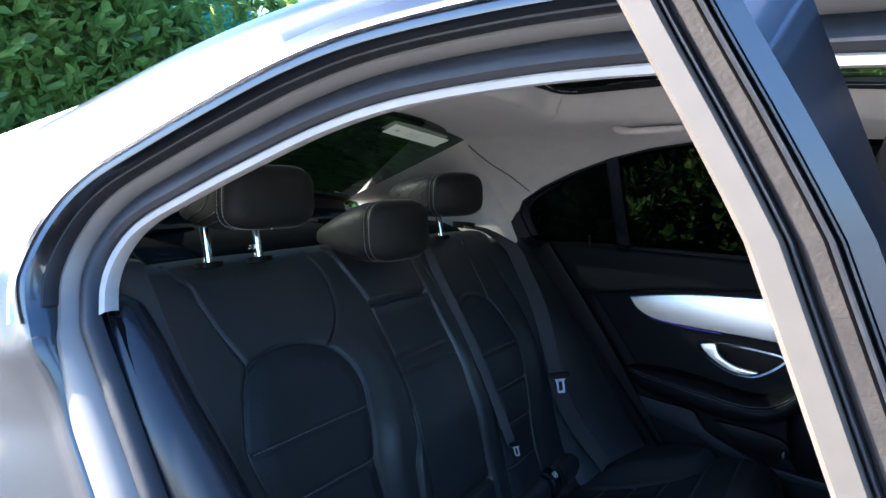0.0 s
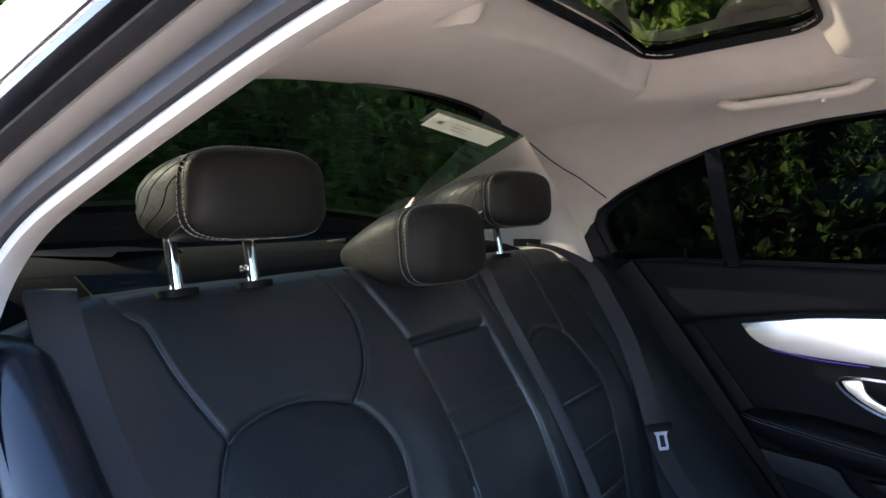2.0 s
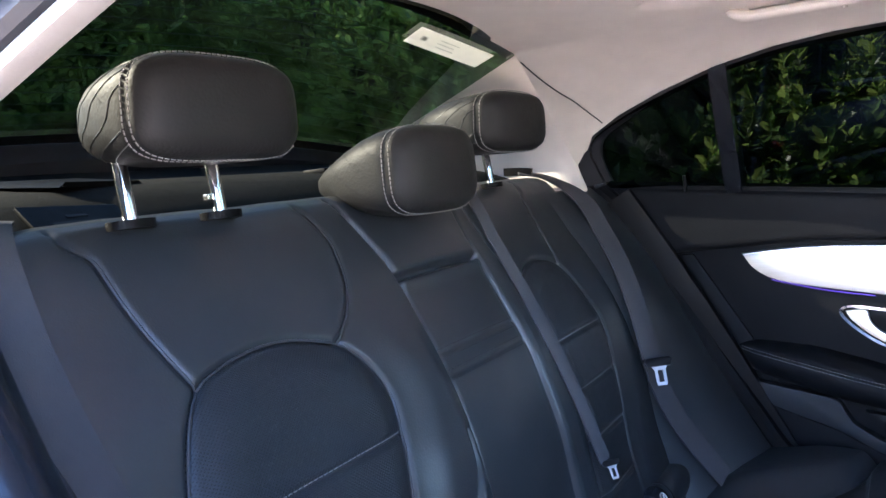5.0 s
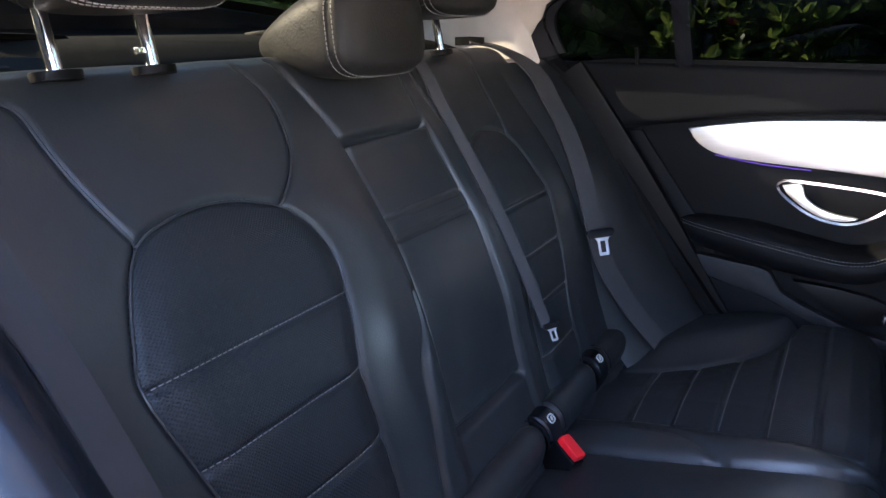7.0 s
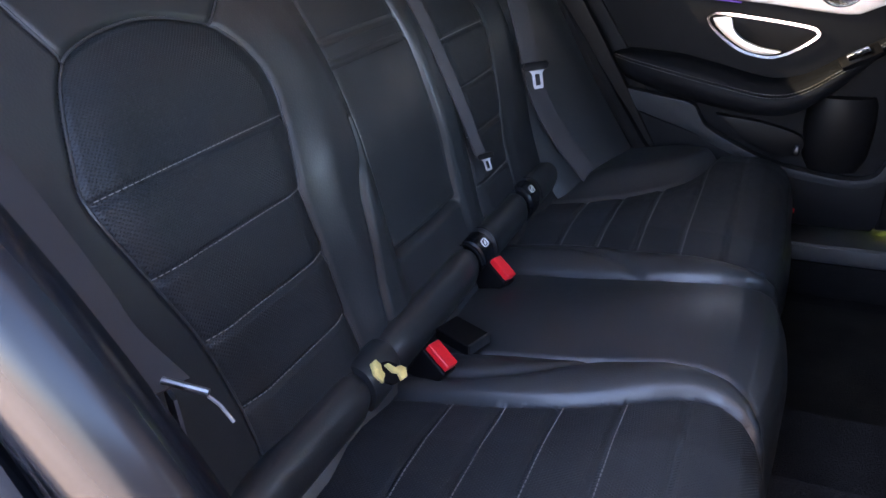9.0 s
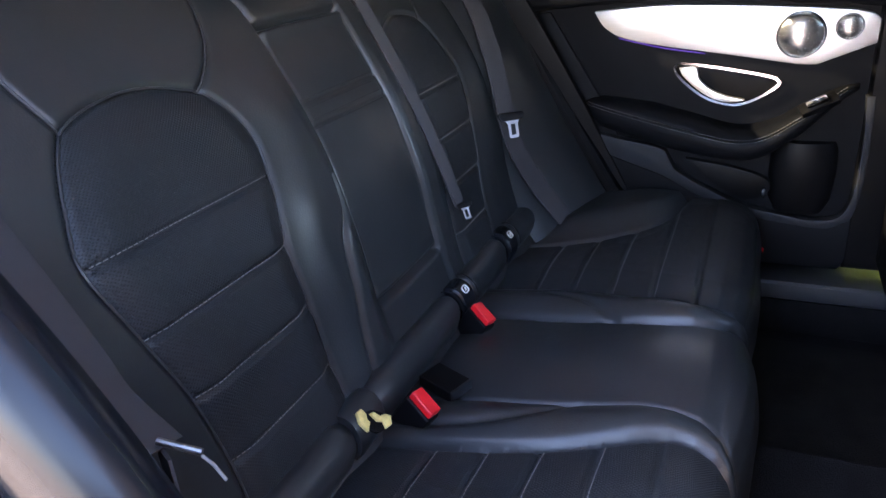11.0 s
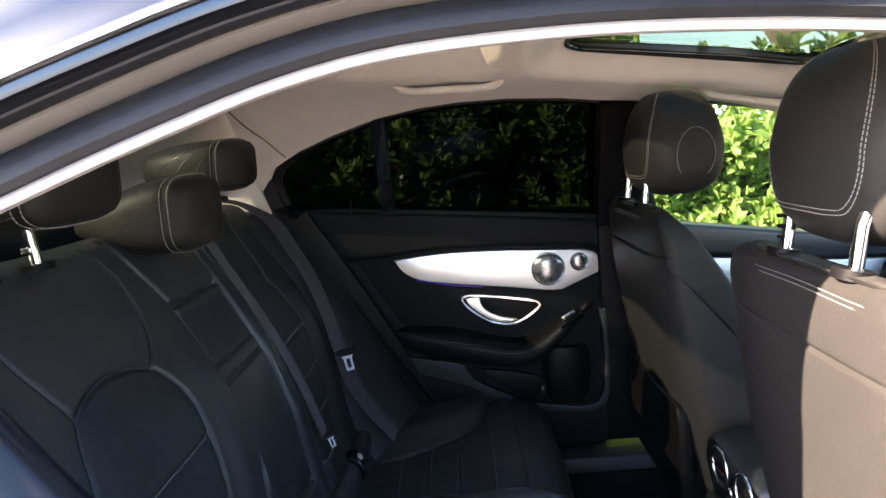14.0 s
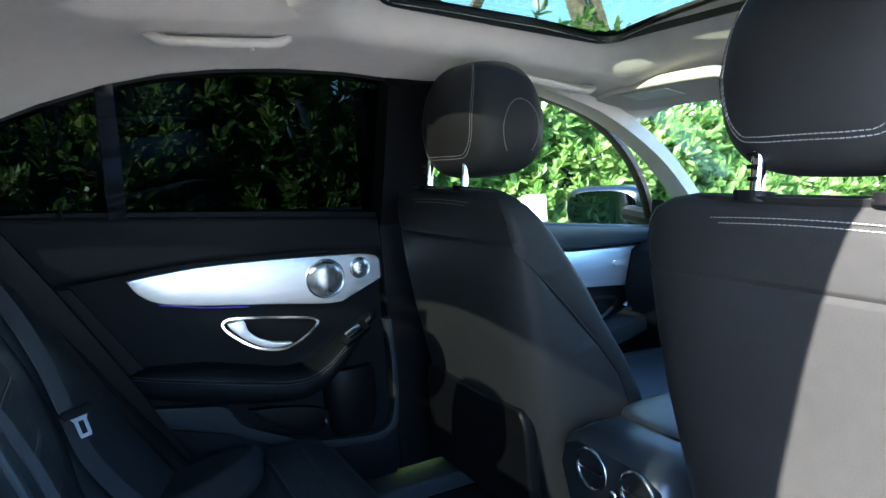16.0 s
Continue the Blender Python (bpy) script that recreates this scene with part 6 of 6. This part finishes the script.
def hedge(name, x0, x1, y0, y1, top, n, face, size, label, per=10):
    """A hedge along one line, of n leafy shoots; face: the direction it looks; top(t): its height along the line."""
    fx, fy = face
    t, h = rng.uniform(0, 1, n), rng.uniform(0, 1, n) ** 0.85
    run = t * (abs(x1 - x0) + abs(y1 - y0))
    bump = 0.07 * np.sin(run * 2.1) + 0.05 * np.sin(h * 9 + run * 3.3) + 0.04 * np.sin(h * 17 - run * 5.1) + rng.normal(0, 0.02, n)
    depth = rng.exponential(0.07, n) - 0.06 + bump
    hz = h * (top(t) + 0.06 * np.sin(run * 4.1) + np.abs(rng.normal(0, 0.10, n)) * (h > 0.9))
    base = np.stack([x0 + (x1 - x0) * t - fx * depth, y0 + (y1 - y0) * t - fy * depth, 0.05 + hz], 1)
    axis = unit(np.array([fx, fy, 0.0]) * rng.uniform(0.2, 0.9, (n, 1)) + np.array([0, 0, 0.75]) + rng.normal(0, 0.28, (n, 3)))
    side = unit(np.cross(axis, rng.normal(0, 1, (n, 3))))
    other = np.cross(axis, side)
    k = np.tile(np.arange(per), n)
    ax, sd, ot = np.repeat(axis, per, 0), np.repeat(side, per, 0), np.repeat(other, per, 0)
    turn = k * 2.4 + rng.normal(0, 0.25, n * per)
    radial = sd * np.cos(turn)[:, None] + ot * np.sin(turn)[:, None]
    open_ = np.interp(k, [0, per - 1], [1.25, 0.35])[:, None] + rng.normal(0, 0.15, (n * per, 1))
    d = unit(ax * np.cos(open_) + radial * np.sin(open_))
    P = np.repeat(base, per, 0) + ax * (k * size * 1.3 / per)[:, None]
    ob = tagged(part(name, leaves(P, d, ax, size), LEAF, smooth=0), label, "hedge", kind="stuff")
    # dark sheet behind the leaves, painted as the hedge's shaded inside
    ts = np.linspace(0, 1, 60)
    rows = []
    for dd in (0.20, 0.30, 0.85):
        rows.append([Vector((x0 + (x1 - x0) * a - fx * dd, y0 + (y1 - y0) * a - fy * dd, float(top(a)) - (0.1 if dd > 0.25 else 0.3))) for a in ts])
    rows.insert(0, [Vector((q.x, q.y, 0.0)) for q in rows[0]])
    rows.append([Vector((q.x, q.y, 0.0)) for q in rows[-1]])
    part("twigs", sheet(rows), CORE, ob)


hedge("hedge", -2.7, 7.5, 1.75, 1.75, lambda t: 2.30 - 1.05 * smoothstep(t, 0.33, 0.41), 10500, (0, -1), 0.066, "dense green laurel hedge beside the car")
hedge("hedge", -2.6, -2.6, 0.15, 1.75, lambda t: 2.45 + 0.15 * np.sin(3 * t), 2100, (1, 0), 0.115, "dense green laurel hedge behind the car")
fence = thing("fence", "teal painted slatted fence behind the hedge", "fence")
for k in range(60):
    if k < 30:
        part("slat", block(-3.32, -3.30, -0.1 + 0.095 * k, -0.009 + 0.095 * k, 0.0, 2.9, 0), TEAL, fence, smooth=0)
    else:
        part("slat", block(-3.3 + 0.16 * (k - 30), -3.146 + 0.16 * (k - 30), 2.68, 2.70, 0.0, 2.9 if k < 56 else 2.1, 0), TEAL, fence, smooth=0)


def tree(x, y, h, seed):
    r = random.Random(seed)
    t = thing("tree", "bare winter tree with thin branches", "tree", group="trees")
    geos = []

    def branch(p, d, l, rad, depth):
        q = [p]
        for i in range(4):
            d = (d + Vector((r.uniform(-.2, .2), r.uniform(-.2, .2), r.uniform(-.02, .2)))).normalized()
            q.append(q[-1] + d * l / 4)
        w = []
        for i, c in enumerate(q):
            rr = rad * (1 - 0.14 * i)
            w.append([c + Vector((rr * math.cos(a), rr * math.sin(a), 0)) for a in np.linspace(0, 2 * math.pi, 5 if depth else 9, endpoint=False)])
        geos.append(loft(w))
        if depth < 5:
            for i in range(3 if depth < 4 else 2):
                nd = (d * 0.6 + Vector((r.uniform(-1, 1), r.uniform(-1, 1), r.uniform(0.0, 0.8)))).normalized()
                branch(q[r.randint(2, 4)], nd, l * r.uniform(0.55, 0.75), rad * 0.5, depth + 1)
    branch(Vector((x, y, 0)), Vector((0, 0, 1)), h * 0.42, h * 0.022, 0)
    part("trunk", geos[0], BARK, t)
    part("branches", join(*geos[1:]), BARK, t)


for i, (x, y, h) in enumerate(((5.0, 4.6, 8.0), (7.5, 3.4, 9.0), (9.5, 6.0, 9.0), (4.2, 7.0, 9.0), (12.0, 4.2, 10.0), (13, 8.5, 11))):
    tree(x, y, h, i + 3)
post = thing("bollard", "wooden post with a white box on top by the hedge", "post")
part("stake", block(1.825, 1.855, 1.45, 1.48, 0.0, 0.80, 0.004), WOOD, post)
part("box", block(1.803, 1.877, 1.428, 1.502, 0.80, 0.906, 0.012, 3), CARWHITE, post, "white box")
pc = thing("parked_car", "white parked car in front, its red tail lamp showing", "car")
for k, (x, z0, z1, w) in enumerate(((0, 0.30, 0.95, 0.80),)):
    rings = []
    for xx, zt, ww in ((0, 0.85, 0.78), (0.08, 1.0, 0.84), (0.5, 1.05, 0.86), (1.6, 1.0, 0.88), (3.6, 0.95, 0.88), (4.2, 0.80, 0.82)):
        rings.append([Vector((6.3 + xx, 0.0 + y, z)) for y, z in ((-ww, 0.28), (-ww - 0.02, 0.65), (-ww + 0.04, zt), (ww - 0.04, zt), (ww + 0.02, 0.65), (ww, 0.28))])
    part("body", loft(rings), CARWHITE, pc)
    rings = []
    for xx, zt, ww in ((0.35, 1.0, 0.78), (0.95, 1.36, 0.64), (1.4, 1.42, 0.62), (2.1, 1.40, 0.62), (3.0, 0.98, 0.76)):
        rings.append([Vector((6.3 + xx, y, z)) for y, z in ((-0.80, 0.95), (-ww, zt - 0.02), (-ww + 0.1, zt), (ww - 0.1, zt), (ww, zt - 0.02), (0.80, 0.95))])
    part("cabin", loft(rings), PIANO, pc, "dark glazed cabin")
for yy in (-0.66, 0.66):
    part("tail_lamp", block(6.29, 6.42, yy - 0.13, yy + 0.13, 0.78, 0.93, 0.02), TAIL, pc, "red tail lamp")
    for xx in (0.85, 3.4):
        wheel = part("wheel", turned(sweep([(0, -0.10, 0), (0, 0.10, 0)], circle(0.31, 28)), pose(6.3 + xx, yy * 1.18, 0.31)), RUBBER, pc)
